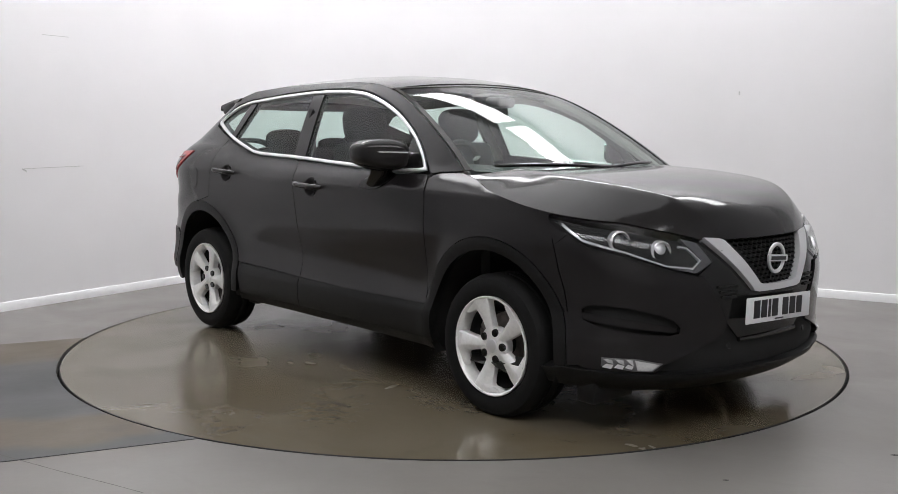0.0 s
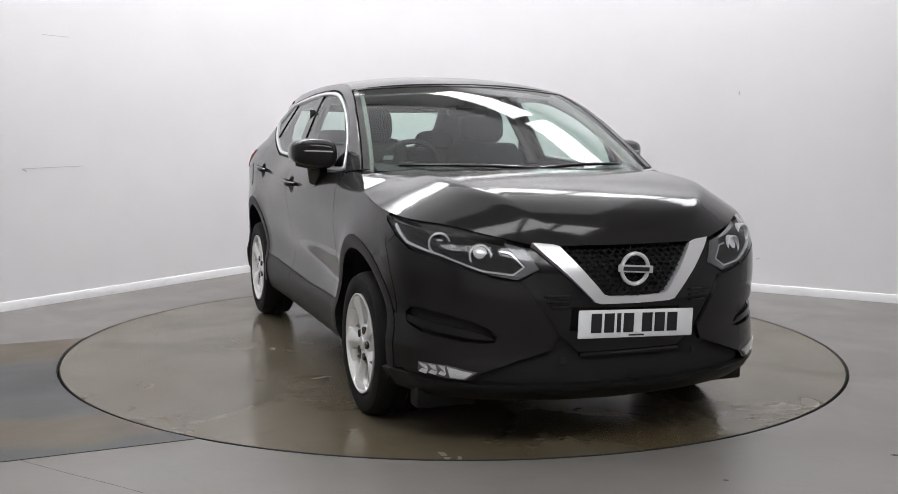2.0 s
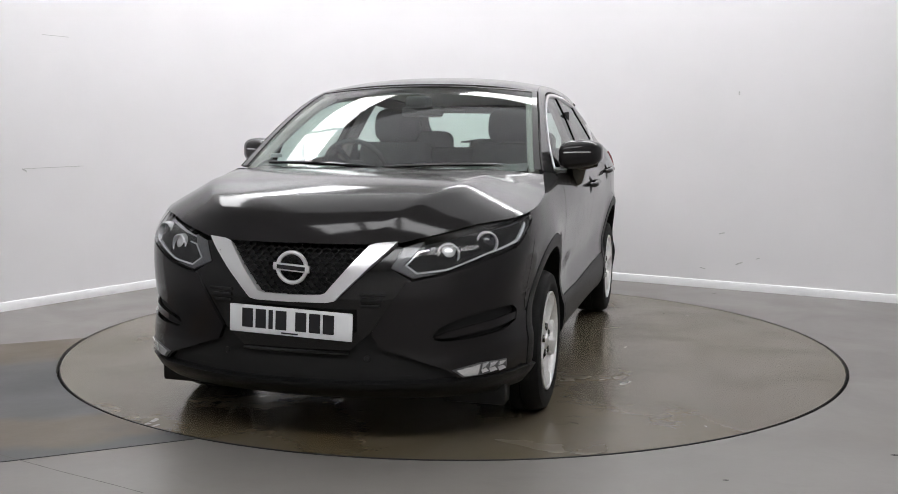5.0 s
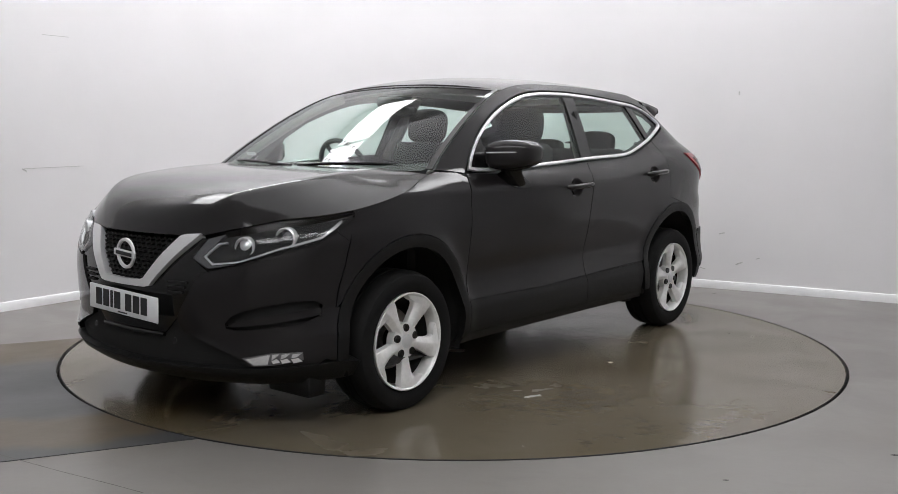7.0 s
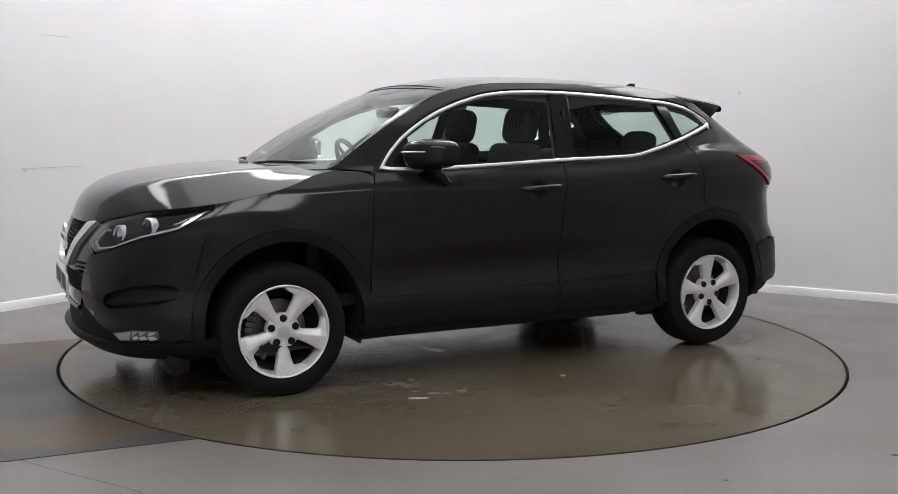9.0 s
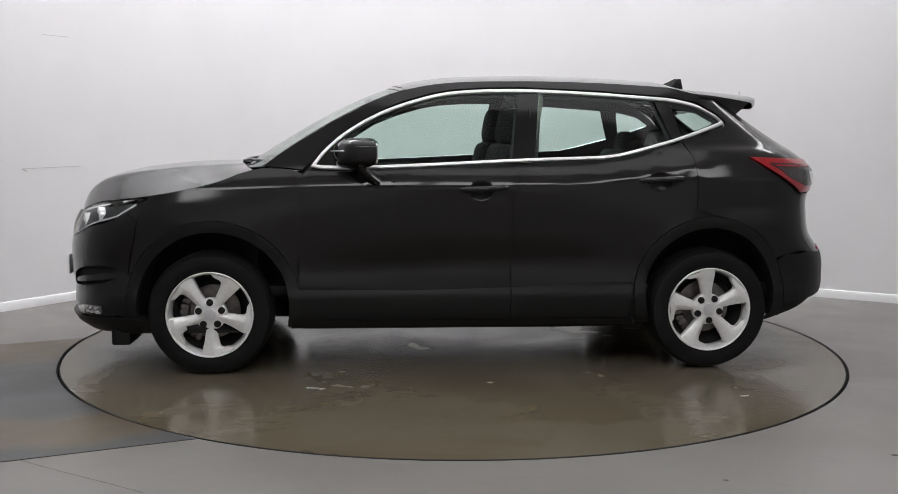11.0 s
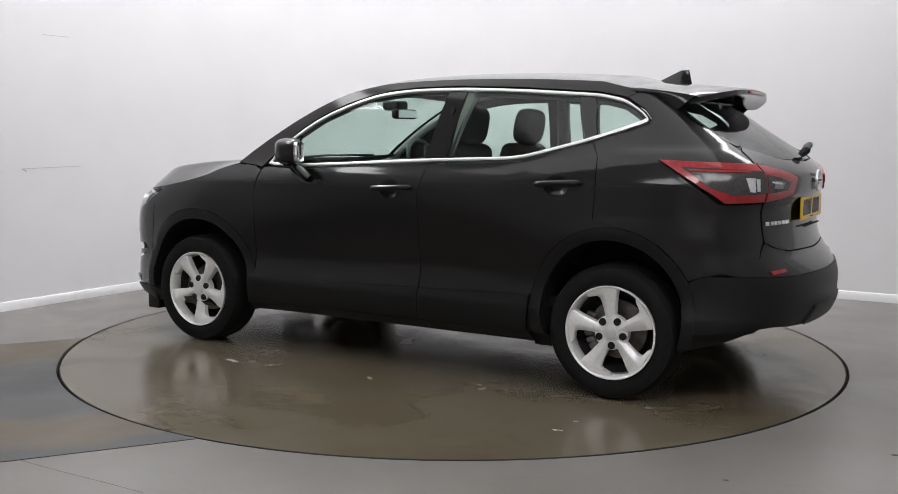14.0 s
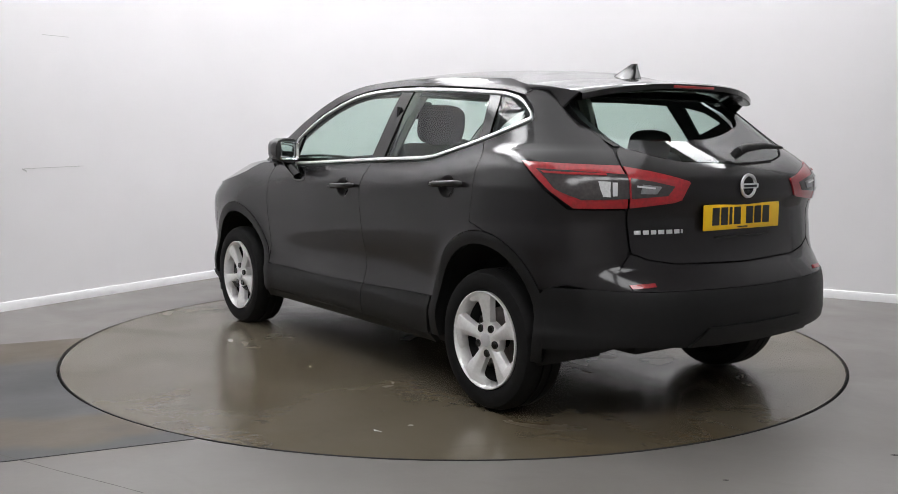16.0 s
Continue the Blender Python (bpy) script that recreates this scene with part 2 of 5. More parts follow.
def sweep(pts, profile):
    """A profile of (outward, height) pairs carried along a line in plan."""
    bm = bmesh.new()
    rows = []
    for i, p in enumerate(pts):
        a, b = pts[max(i - 1, 0)], pts[min(i + 1, len(pts) - 1)]
        d = (b - a).normalized()
        n = Vector((-d.y, d.x))
        rows.append([bm.verts.new((p.x + n.x * o, p.y + n.y * o, z)) for o, z in profile])
    k = len(profile)
    for a, b in zip(rows, rows[1:]):
        for i in range(k):
            bm.faces.new((a[i], b[i], b[(i + 1) % k], a[(i + 1) % k]))
    bm.faces.new(rows[0])
    bm.faces.new(rows[-1][::-1])
    bmesh.ops.recalc_face_normals(bm, faces=bm.faces)
    return bm


def room():
    line = wall_line()
    tagged(part("wall_back", sweep(line, [(0, 0), (0, CEIL_Z), (0.12, CEIL_Z), (0.12, 0)]), WALL),
           "plain white painted studio wall with scuff marks", "wall", kind="structure")
    tagged(part("skirting", sweep(line, [(-0.018, 0.0), (-0.018, 0.050), (-0.012, 0.062), (-0.002, 0.066), (-0.002, 0.0)]), SKIRT),
           "white gloss skirting board along the wall foot", "skirting", kind="structure")
    l0, r0 = line[0], line[-1]
    low = -8.5
    tagged(part("wall_left", boxed(l0.x - 0.06, (l0.y + low) / 2 - 0.3, CEIL_Z / 2, 0.12, l0.y - low + 0.6, CEIL_Z), REAR_WALL, smooth=False),
           "plain grey wall beside the studio", "wall", kind="structure")
    tagged(part("wall_right", boxed(r0.x + 0.06, (r0.y + low) / 2 - 0.3, CEIL_Z / 2, 0.12, r0.y - low + 0.6, CEIL_Z), REAR_WALL, smooth=False),
           "plain grey wall beside the studio", "wall", kind="structure")
    tagged(part("wall_front", boxed((l0.x + r0.x) / 2, low - 0.5, CEIL_Z / 2, r0.x - l0.x + 0.4, 0.12, CEIL_Z), FAR_WALL, smooth=False),
           "plain pale grey wall behind the studio", "wall", kind="structure")
    tagged(part("ceiling", boxed(0, -2, CEIL_Z + 0.06, 18, 16, 0.12), CEIL, smooth=False), "plain white studio ceiling", "ceiling", kind="structure")
    # floor with a round opening for the turntable
    bm = bmesh.new()
    n, r = 128, TABLE_R + 0.013
    inner = [bm.verts.new((r * math.cos(2 * math.pi * k / n), r * math.sin(2 * math.pi * k / n), 0)) for k in range(n)]
    deep = [bm.verts.new((v.co.x, v.co.y, -0.05)) for v in inner]
    outer = [bm.verts.new((11 * math.cos(2 * math.pi * k / n), -1 + 11 * math.sin(2 * math.pi * k / n), 0)) for k in range(n)]
    for k in range(n):
        j = (k + 1) % n
        bm.faces.new((inner[k], inner[j], outer[j], outer[k]))
        bm.faces.new((inner[j], inner[k], deep[k], deep[j]))
    tagged(part("floor", bm, FLOOR, smooth=False), "sealed grey concrete studio floor with faint stains", "floor", kind="structure")
    bm = bmesh.new()
    bmesh.ops.create_circle(bm, cap_ends=True, segments=96, radius=TABLE_R + 0.05, matrix=Matrix.Translation((0, 0, -0.05)))
    tagged(part("turntable_pit", bm, GROOVE, smooth=False), "black bottom of the turntable pit", "pit", kind="structure")
    # worn strip of older concrete that runs to the turntable
    r = TABLE_R + 0.014
    arc = [(r * math.cos(radians(180 + 62.4 * k / 24)), r * math.sin(radians(180 + 62.4 * k / 24))) for k in range(25)]
    tagged(part("floor_patch", prism(arc + [(-3.95, -3.33), (-4.9, -1.32)], -0.02, 0.003, "xy"), PATCH, smooth=False),
           "worn strip of grey and brown stained concrete", "floor", kind="structure")


def ceiling_lights():
    """Rows of long light panels: slim ones that wash the two white walls, broad ones behind the camera, and one added
    fill panel over the turntable.
    """
    c = Vector(CORNER)
    spots = []
    for run, inward, start, step in ((LEFT_DIR, Vector((0.849, -0.528)), 1.75, 1.5), (RIGHT_DIR, Vector((-0.505, -0.863)), 2.5, 1.6)):
        for k in range(3):
            p = c + run * (start + step * k) + inward * (0.62 if k == 0 else 0.55)
            spots.append((p.x, p.y, math.degrees(math.atan2(run.y, run.x)), 1.45, 0.62, WASH))
    spots += [(x, -5.2, 0, 1.45, 1.60, LAMPLIGHT) for x in (-2.2, -0.5, 1.2, 2.9)]
    # unseen glowing panel, added to brighten the hood and sides from above
    spots.append((0.0, -0.5, 0, 4.6, 4.0, FILL_PANEL))
    for x, y, turn, wide, deep, glow in spots:
        lamp = thing("ceiling_light", LAMP_LABELS[glow.name], "ceiling light", "ceiling lights")
        lamp.location, lamp.rotation_euler = (x, y, CEIL_Z), (0, 0, radians(turn))
        fr = bmesh.new()
        h, g = deep / 2 + 0.01, wide / 2 + 0.01
        for sx, sy, px, py in ((wide + 0.04, 0.02, 0, h), (wide + 0.04, 0.02, 0, -h), (0.02, deep, g, 0), (0.02, deep, -g, 0)):
            box(fr, px, py, -0.025, sx, sy, 0.05)
        part("frame", fr, SKIRT, lamp, smooth=False)
        part("diffuser", boxed(0, 0, -0.02, wide, deep, 0.03), glow, lamp, smooth=False)


LAMPLIGHT = mat("lit_diffuser", (0.980, 0.980, 0.996), 0.5, emit=6.9)
WASH = mat("lit_wall_washer", (0.980, 0.980, 0.996), 0.5, emit=11.2)
# glow of the added overhead fill, not a known fixture of the studio
FILL_PANEL = mat("dim_fill_glow", (0.980, 0.980, 0.996), 0.5, emit=1.2)
LAMP_LABELS = {"lit_diffuser": "broad white panel light on the ceiling", "lit_wall_washer": "slim white panel light along the ceiling edge",
               "dim_fill_glow": "large dim fill panel added unseen under the ceiling over the turntable"}


# ---------------------------------------------------------------- the car's skin
# x ahead, y to its left, z up, from the ground midway between the axles. The skin is a stack of rounded plan
# outlines: skin(u, z), where u runs along the side as x and bends round the nose and the tail to the centre line.
X0 = 1.15
HALF = curve([0.18, 0.24, 0.31, 0.40, 0.46, 0.54, 0.68, 0.80, 0.90, 0.97, 1.03, 1.08, 1.12, 1.20, 1.30, 1.40, 1.48, 1.54, 1.58],
             [0.79, 0.845, 0.880, 0.886, 0.872, 0.862, 0.876, 0.890, 0.8965, 0.8955, 0.872, 0.838, 0.818, 0.782, 0.738, 0.690, 0.645, 0.595, 0.54])
NOSE = curve([0.18, 0.22, 0.27, 0.33, 0.40, 0.50, 0.60, 0.70, 0.78, 0.83, 0.88, 0.93, 1.00, 1.10],
             [2.06, 2.13, 2.185, 2.19, 2.18, 2.195, 2.20, 2.185, 2.152, 2.120, 2.060, 1.985, 1.85, 1.67])
TAIL = curve([0.22, 0.28, 0.36, 0.44, 0.53, 0.60, 0.66, 0.72, 0.80, 0.90, 1.00, 1.06, 1.10, 1.14, 1.20, 1.30, 1.40, 1.50, 1.58],
             [1.98, 2.06, 2.12, 2.15, 2.155, 2.14, 2.10, 2.055, 2.035, 2.03, 2.06, 2.06, 2.035, 1.99, 1.90, 1.745, 1.60, 1.46, 1.36])
UPPER = curve([-2.1, -1.75, -1.4, -0.9, -0.4, 0.1, 0.5, 0.8, 1.1, 1.4], [0.895, 0.905, 0.928, 0.972, 1.0, 1.0, 0.99, 0.972, 0.95, 0.935])
LOWER = curve([-2.1, -1.6, -1.3, -0.9, -0.3, 0.4, 0.9, 1.3, 1.6, 2.0], [0.985, 1.0, 1.008, 0.995, 0.985, 0.985, 0.995, 1.01, 1.0, 0.985])
SHARP_F, SHARP_R = 5.4, 6.5


def corner_table(sharp, reach, half):
    """Plan corner by arc length: pairs of forward and sideways fractions."""
    phi = np.linspace(0, 1, 4001) ** 2.2 * math.pi / 2
    s, c = np.sin(phi) ** (2 / sharp), np.cos(phi)
    d = np.hypot(np.diff(s * reach), np.diff(c * half))
    arc = np.concatenate([[0], np.cumsum(d)])
    return arc, s, c


FRONT_T = corner_table(SHARP_F, 2.185 - X0, 0.9)
REAR_T = corner_table(SHARP_R, 2.155 - X0, 0.9)
U_FRONT, U_REAR = X0 + float(FRONT_T[0][-1]), -X0 - float(REAR_T[0][-1])


def width(x, z):
    # the shoulder climbs towards the tail
    t = min(max((-0.45 - x) / 1.2, 0), 1)
    up = 0.15 * t * t * (3 - 2 * t) * min(max((z - 0.86) / 0.16, 0), 1) * min(max((1.43 - z) / 0.26, 0), 1)
    z, real_z = z - up, z
    k = min(max((z - 0.78) / 0.3, 0), 1)
    k = k * k * (3 - 2 * k)
    w = HALF(z) * ((1 - k) * LOWER(x) + k * UPPER(x))
    # wheel arch flares
    for ax, az, rad in ((1.305, 0.355, 0.42), (-1.318, 0.415, 0.38)):
        w += 0.009 * math.exp(-(((math.hypot(x - ax, real_z - az) - rad) / 0.055) ** 2))
    # the pressed dish of the doors
    w -= 0.015 * math.exp(-(((z - 0.55 - 0.04 * (0.6 - x)) / 0.10) ** 2)) * math.exp(-(((x + 0.05) / 0.75) ** 4))
    return w


def skin(u, z):
    if u > U_FRONT:
        v = skin(2 * U_FRONT - u, z)
        return Vector((v.x, -v.y, v.z))
    if u < U_REAR:
        v = skin(2 * U_REAR - u, z)
        return Vector((v.x, -v.y, v.z))
    if u > X0:
        s, c = np.interp(u - X0, FRONT_T[0], FRONT_T[1]), np.interp(u - X0, FRONT_T[0], FRONT_T[2])
        x = X0 + (NOSE(z) - X0) * s
        return Vector((x, width(x, z) * c, z))
    if u < -X0:
        s, c = np.interp(-u - X0, REAR_T[0], REAR_T[1]), np.interp(-u - X0, REAR_T[0], REAR_T[2])
        x = -X0 - (max(TAIL(z), X0 + 0.05) - X0) * s
        return Vector((x, width(x, z) * c, z))
    return Vector((u, width(u, z), z))


def skin_normal(u, z, e=0.004):
    n = (skin(u + e, z) - skin(u - e, z)).cross(skin(u, z + e) - skin(u, z - e))
    n.normalize()
    v = skin(u, z)
    return n if n.dot(Vector((0.15 * v.x, v.y if abs(v.y) > 0.02 else 0, 0)) if abs(v.x) < 1.2 else Vector((v.x, v.y, 0))) > 0 else -n


def at_x(x, z):
    """The outline coordinate of the point of the skin with that x at that height, on the left."""
    if abs(x) <= X0:
        return (x, z)
    lo, hi = (X0, U_FRONT) if x > 0 else (-X0, U_REAR)
    for _ in range(40):
        mid = (lo + hi) / 2
        if abs(skin(mid, z).x) < abs(x):
            lo = mid
        else:
            hi = mid
    return (lo, z)


def at_y(y, z, front=True):
    """The same by its y, on the nose or the tail; below zero it is on the right."""
    lo, hi = (X0, U_FRONT) if front else (-X0, U_REAR)
    for _ in range(40):
        mid = (lo + hi) / 2
        if skin(mid, z).y > abs(y):
            lo = mid
        else:
            hi = mid
    end = U_FRONT if front else U_REAR
    return (lo if y >= 0 else 2 * end - lo, z)


def nose(points):
    return [at_y(y, z) for y, z in points]


def tail(points):
    return [at_y(y, z, False) for y, z in points]


def inside(p, poly):
    x, y = p
    r = False
    for i in range(len(poly)):
        (x1, y1), (x2, y2) = poly[i - 1], poly[i]
        if (y1 > y) != (y2 > y) and x < (x2 - x1) * (y - y1) / (y2 - y1) + x1:
            r = not r
    return r


def inset(poly, d):
    area = sum(poly[i - 1][0] * poly[i][1] - poly[i][0] * poly[i - 1][1] for i in range(len(poly)))
    sg = 1 if area > 0 else -1
    out = []
    n = len(poly)
    for i in range(n):
        a, b, c = Vector(poly[i - 1]), Vector(poly[i]), Vector(poly[(i + 1) % n])
        d1, d2 = (b - a), (c - b)
        if d1.length < 1e-7 or d2.length < 1e-7:
            out.append(tuple(b))
            continue
        n1, n2 = Vector((-d1.y, d1.x)).normalized(), Vector((-d2.y, d2.x)).normalized()
        m = n1 + n2
        if m.length < 0.3:
            out.append(tuple(b))
            continue
        m.normalize()
        out.append(tuple(b + m * (sg * d / max(m.dot(n1), 0.5))))
    return out


def dense(poly, step):
    out = []
    for i in range(len(poly)):
        a, b = poly[i], poly[(i + 1) % len(poly)]
        n = max(1, int(math.hypot(b[0] - a[0], b[1] - a[1]) / step))
        out += [(a[0] + (b[0] - a[0]) * k / n, a[1] + (b[1] - a[1]) * k / n) for k in range(n)]
    return out


from mathutils.geometry import delaunay_2d_cdt


def patch(poly, lift=0.0, depth=0.014, step=0.03, gap=0.0, soft=0, surf=None, normal=None, mirror=False, holes=()):
    """A panel cut from the skin by an outline in (u, z), with turned-in edges, as a mesh with the skin's own normals."""
    surf, normal = surf or skin, normal or skin_normal
    if soft:
        poly = chaikin(poly, soft)
    if gap:
        poly = inset(poly, gap)
    poly = dense(poly, step)
    loops = [poly] + [dense(h, step) for h in holes]
    pts, edges = [], []
    for lp in loops:
        k = len(pts)
        pts += lp
        edges += [(k + i, k + (i + 1) % len(lp)) for i in range(len(lp))]
    us, zs = [p[0] for p in poly], [p[1] for p in poly]
    u = min(us) + step * 0.5
    tiny = [inset(poly, step * 0.45)]
    while u < max(us):
        z = min(zs) + step * 0.5
        while z < max(zs):
            if inside((u, z), tiny[0]) and not any(inside((u, z), h) for h in holes):
                pts.append((u, z))
            z += step
        u += step
    vs, es, fs, ov, _, _ = delaunay_2d_cdt([Vector(p) for p in pts], edges, [], 1, 1e-6)
    keep = []
    for f in fs:
        c = (sum(vs[i].x for i in f) / len(f), sum(vs[i].y for i in f) / len(f))
        if inside(c, poly) and not any(inside(c, h) for h in loops[1:]):
            keep.append(f)
    my = -1 if mirror else 1
    co, no = [], []
    for v in vs:
        p, n = surf(v.x, v.y), normal(v.x, v.y)
        q = p + n * lift
        co.append((q.x, my * q.y, q.z))
        no.append((n.x, my * n.y, n.z))
    faces, normals = [], []
    for f in keep:
        a, b, c = (Vector(co[i]) for i in f[:3])
        fn = (b - a).cross(c - a)
        g = list(f) if fn.dot(Vector(no[f[0]])) > 0 else list(f)[::-1]
        faces.append(g)
        normals += [no[i] for i in g]
    # turned-in edges
    if depth:
        count = {}
        for f in faces:
            for i in range(len(f)):
                count[(f[i], f[(i + 1) % len(f)])] = 1
        rim = [(a, b) for a, b in count if (b, a) not in count]
        top, low = {}, {}
        for a, b in rim:
            for i in (a, b):
                if i not in top:
                    p, n = Vector(co[i]), Vector(no[i])
                    top[i] = len(co)
                    co.append(co[i])
                    low[i] = len(co)
                    co.append(tuple(p - n * depth))
        for a, b in rim:
            face = [top[b], top[a], low[a], low[b]]
            q = [Vector(co[i]) for i in face]
            fn = (q[1] - q[0]).cross(q[2] - q[0])
            fn = fn.normalized() if fn.length > 1e-12 else Vector((0, 0, 1))
            faces.append(face)
            normals += [tuple(fn)] * 4
    me = bpy.data.meshes.new("panel")
    me.from_pydata(co, [], faces)
    me.normals_split_custom_set(normals)
    return me


def normal_of(surf):
    """Normals of a surface that lies close to the skin."""
    def f(u, z, e=0.003):
        n = (surf(u + e, z) - surf(u - e, z)).cross(surf(u, z + e) - surf(u, z - e)).normalized()
        return n if n.dot(skin_normal(u, z)) > 0 else -n
    return f


HANDLES = (("front_handle", 0.022, -0.218, 0.968), ("rear_handle", -0.930, -1.164, 1.014))


def cup_outline(xa, xb, z):
    xm = (xa + xb) / 2 + 0.012
    return [(xm + 0.066 * math.cos(a), z - 0.004 + 0.054 * math.sin(a)) for a in np.linspace(0, 2 * math.pi, 25)[:-1]]


def panel(name, poly, material, parent, label="", **k):
    return part(name, patch(poly, **k), material, parent, label, smooth=False)


def both(name, poly, material, parents, label="", **k):
    """A panel on the left and its mirror image on the right."""
    ps = parents if isinstance(parents, (list, tuple)) else (parents, parents)
    return [panel(name, poly, material, ps[i], label, mirror=bool(i), **k) for i in (0, 1)]


def loft(rows, thick=0.0):
    """A smooth sheet through rows of points, with an optional inner side."""
    bm = bmesh.new()
    g = [[bm.verts.new(p) for p in row] for row in rows]
    for a, b in zip(g, g[1:]):
        for i in range(len(a) - 1):
            bm.faces.new((a[i], a[i + 1], b[i + 1], b[i]))
    bmesh.ops.recalc_face_normals(bm, faces=bm.faces)
    if sum(f.normal.z for f in bm.faces) < 0:
        bmesh.ops.reverse_faces(bm, faces=bm.faces)
    if thick:
        bm.normal_update()
        bmesh.ops.solidify(bm, geom=bm.faces[:], thickness=thick)
    return bm


ARCHES = {"front": (1.305, 0.355, 0.392), "rear": (-1.318, 0.415, 0.352)}


def arch(which, grow, z0, n=20):
    """Points of a wheel arch from its front foot over the top to its rear foot, down to height z0."""
    ax, zc, r = ARCHES[which]
    r += grow
    a0 = math.asin(max(-1, min(1, (z0 - zc) / r)))
    return [(ax + r * math.cos(a0 + (math.pi - 2 * a0) * k / n), zc + r * math.sin(a0 + (math.pi - 2 * a0) * k / n)) for k in range(n + 1)]


def on_skin(points):
    return [at_x(x, z) for x, z in points]


# lines of the body, as (x, z) along the left side
HOOD_EDGE = nose([(0.395, 0.822), (0.50, 0.848), (0.60, 0.872)]) + on_skin([(1.90, 0.893), (1.78, 0.909), (1.64, 0.927), (1.48, 0.954), (1.36, 0.980), (1.26, 1.008), (1.18, 1.040), (1.10, 1.064)])
SCREEN_EDGE = [(1.04, 1.085), (0.96, 1.145), (0.85, 1.219), (0.69, 1.316), (0.525, 1.403), (0.40, 1.457), (0.30, 1.490)]
ROOF_EDGE = [(0.30, 1.490), (0.20, 1.512), (0.05, 1.531), (-0.15, 1.540), (-0.40, 1.543), (-0.70, 1.538), (-1.0, 1.525), (-1.25, 1.509), (-1.42, 1.495), (-1.60, 1.480)]
GLASS_LOW = [(0.806, 1.074), (0.57, 1.069), (0.117, 1.090), (-0.285, 1.112), (-0.62, 1.123), (-0.794, 1.131), (-0.931, 1.163)] + on_skin([(-1.175, 1.231), (-1.345, 1.287), (-1.420, 1.313)])
GLASS_TOP = on_skin([(-1.425, 1.329), (-1.388, 1.366), (-1.292, 1.424), (-1.20, 1.445)]) + [(-1.071, 1.460), (-0.70, 1.485), (-0.344, 1.498), (-0.10, 1.494), (0.05, 1.482), (0.165, 1.462), (0.325, 1.415), (0.483, 1.350), (0.635, 1.258), (0.733, 1.170), (0.785, 1.105)]
HEADLIGHT = on_skin([(1.60, 0.925), (1.78, 0.905), (1.90, 0.888)]) + nose([(0.60, 0.867), (0.50, 0.843), (0.432, 0.822), (0.385, 0.735), (0.475, 0.686), (0.60, 0.714), (0.73, 0.765)]) + on_skin([(1.83, 0.800), (1.72, 0.862)])


def wheel(parent_car, x, side, y_face, turn):
    """An alloy wheel with its tyre: local y points outwards."""
    w = new("wheel")
    w.parent = parent_car
    w.matrix_basis = Matrix.Translation((x, side * y_face, 0.316 if x > 0 else 0.325)) @ (Matrix() if side > 0 else Matrix.Rotation(math.pi, 4, "Z"))
    T = 0.323
    part("tyre", lathe([(0.222, -0.02), (0.232, 0.0), (0.25, 0.006), (0.280, 0.008), (0.304, 0.0), (0.316, -0.02), (T, -0.045), (T, -0.075), (T - 0.008, -0.078), (T - 0.008, -0.085), (T, -0.088), (T, -0.125), (T - 0.008, -0.128), (T - 0.008, -0.135), (T, -0.138), (T, -0.165), (0.316, -0.192), (0.29, -0.208), (0.25, -0.21), (0.222, -0.19)], 72), RUBBER, w)
    part("rim", lathe([(0.225, 0.004), (0.221, 0.006), (0.215, 0.002), (0.210, -0.012), (0.205, -0.05), (0.198, -0.18), (0.204, -0.18), (0.222, -0.02)], 72), ALLOY, w)
    part("barrel", lathe([(0.199, -0.06), (0.193, -0.18), (0.02, -0.185), (0.02, -0.175), (0.15, -0.165)], 48), DARK, w)
    part("brake_disc", lathe([(0.142, -0.115), (0.142, -0.135), (0.05, -0.135), (0.05, -0.115)], 48), STEEL, w)
    cal = bmesh.new()
    for k in range(8):
        a = radians(-60 + 12 * k)
        box(cal, 0, 0, 0, 0.05, 0.05, 0.032, 0.006, Matrix.Rotation(-a, 4, "Y") @ Matrix.Translation((0.145, -0.115, 0)), 1)
    part("caliper", cal, STEEL, w)
    for k in range(5):
        a = math.pi / 2 + 2 * math.pi * k / 5 + radians(turn)
        R = Matrix.Rotation(-a, 4, "Y")
        part("spoke", spoke_mesh(), ALLOY, w).matrix_basis = R
        part("lug_hole", lathe([(0.0001, -0.0085), (0.0165, -0.0085), (0.0180, -0.0105), (0.0180, -0.03), (0.0001, -0.03)], 16), GLOSS_BLACK, w).location = (0.062 * math.cos(a + math.pi / 5), 0.0, 0.062 * math.sin(a + math.pi / 5))
    part("hub", lathe([(0.0001, -0.012), (0.06, -0.014), (0.084, -0.022), (0.084, -0.06), (0.0001, -0.06)], 40), ALLOY, w)
    part("hub_cap", lathe([(0.0001, -0.004), (0.02, -0.004), (0.030, -0.006), (0.032, -0.012), (0.0001, -0.012)], 32), CHROME, w, "silver wheel centre cap")
    return w


SPOKE = []


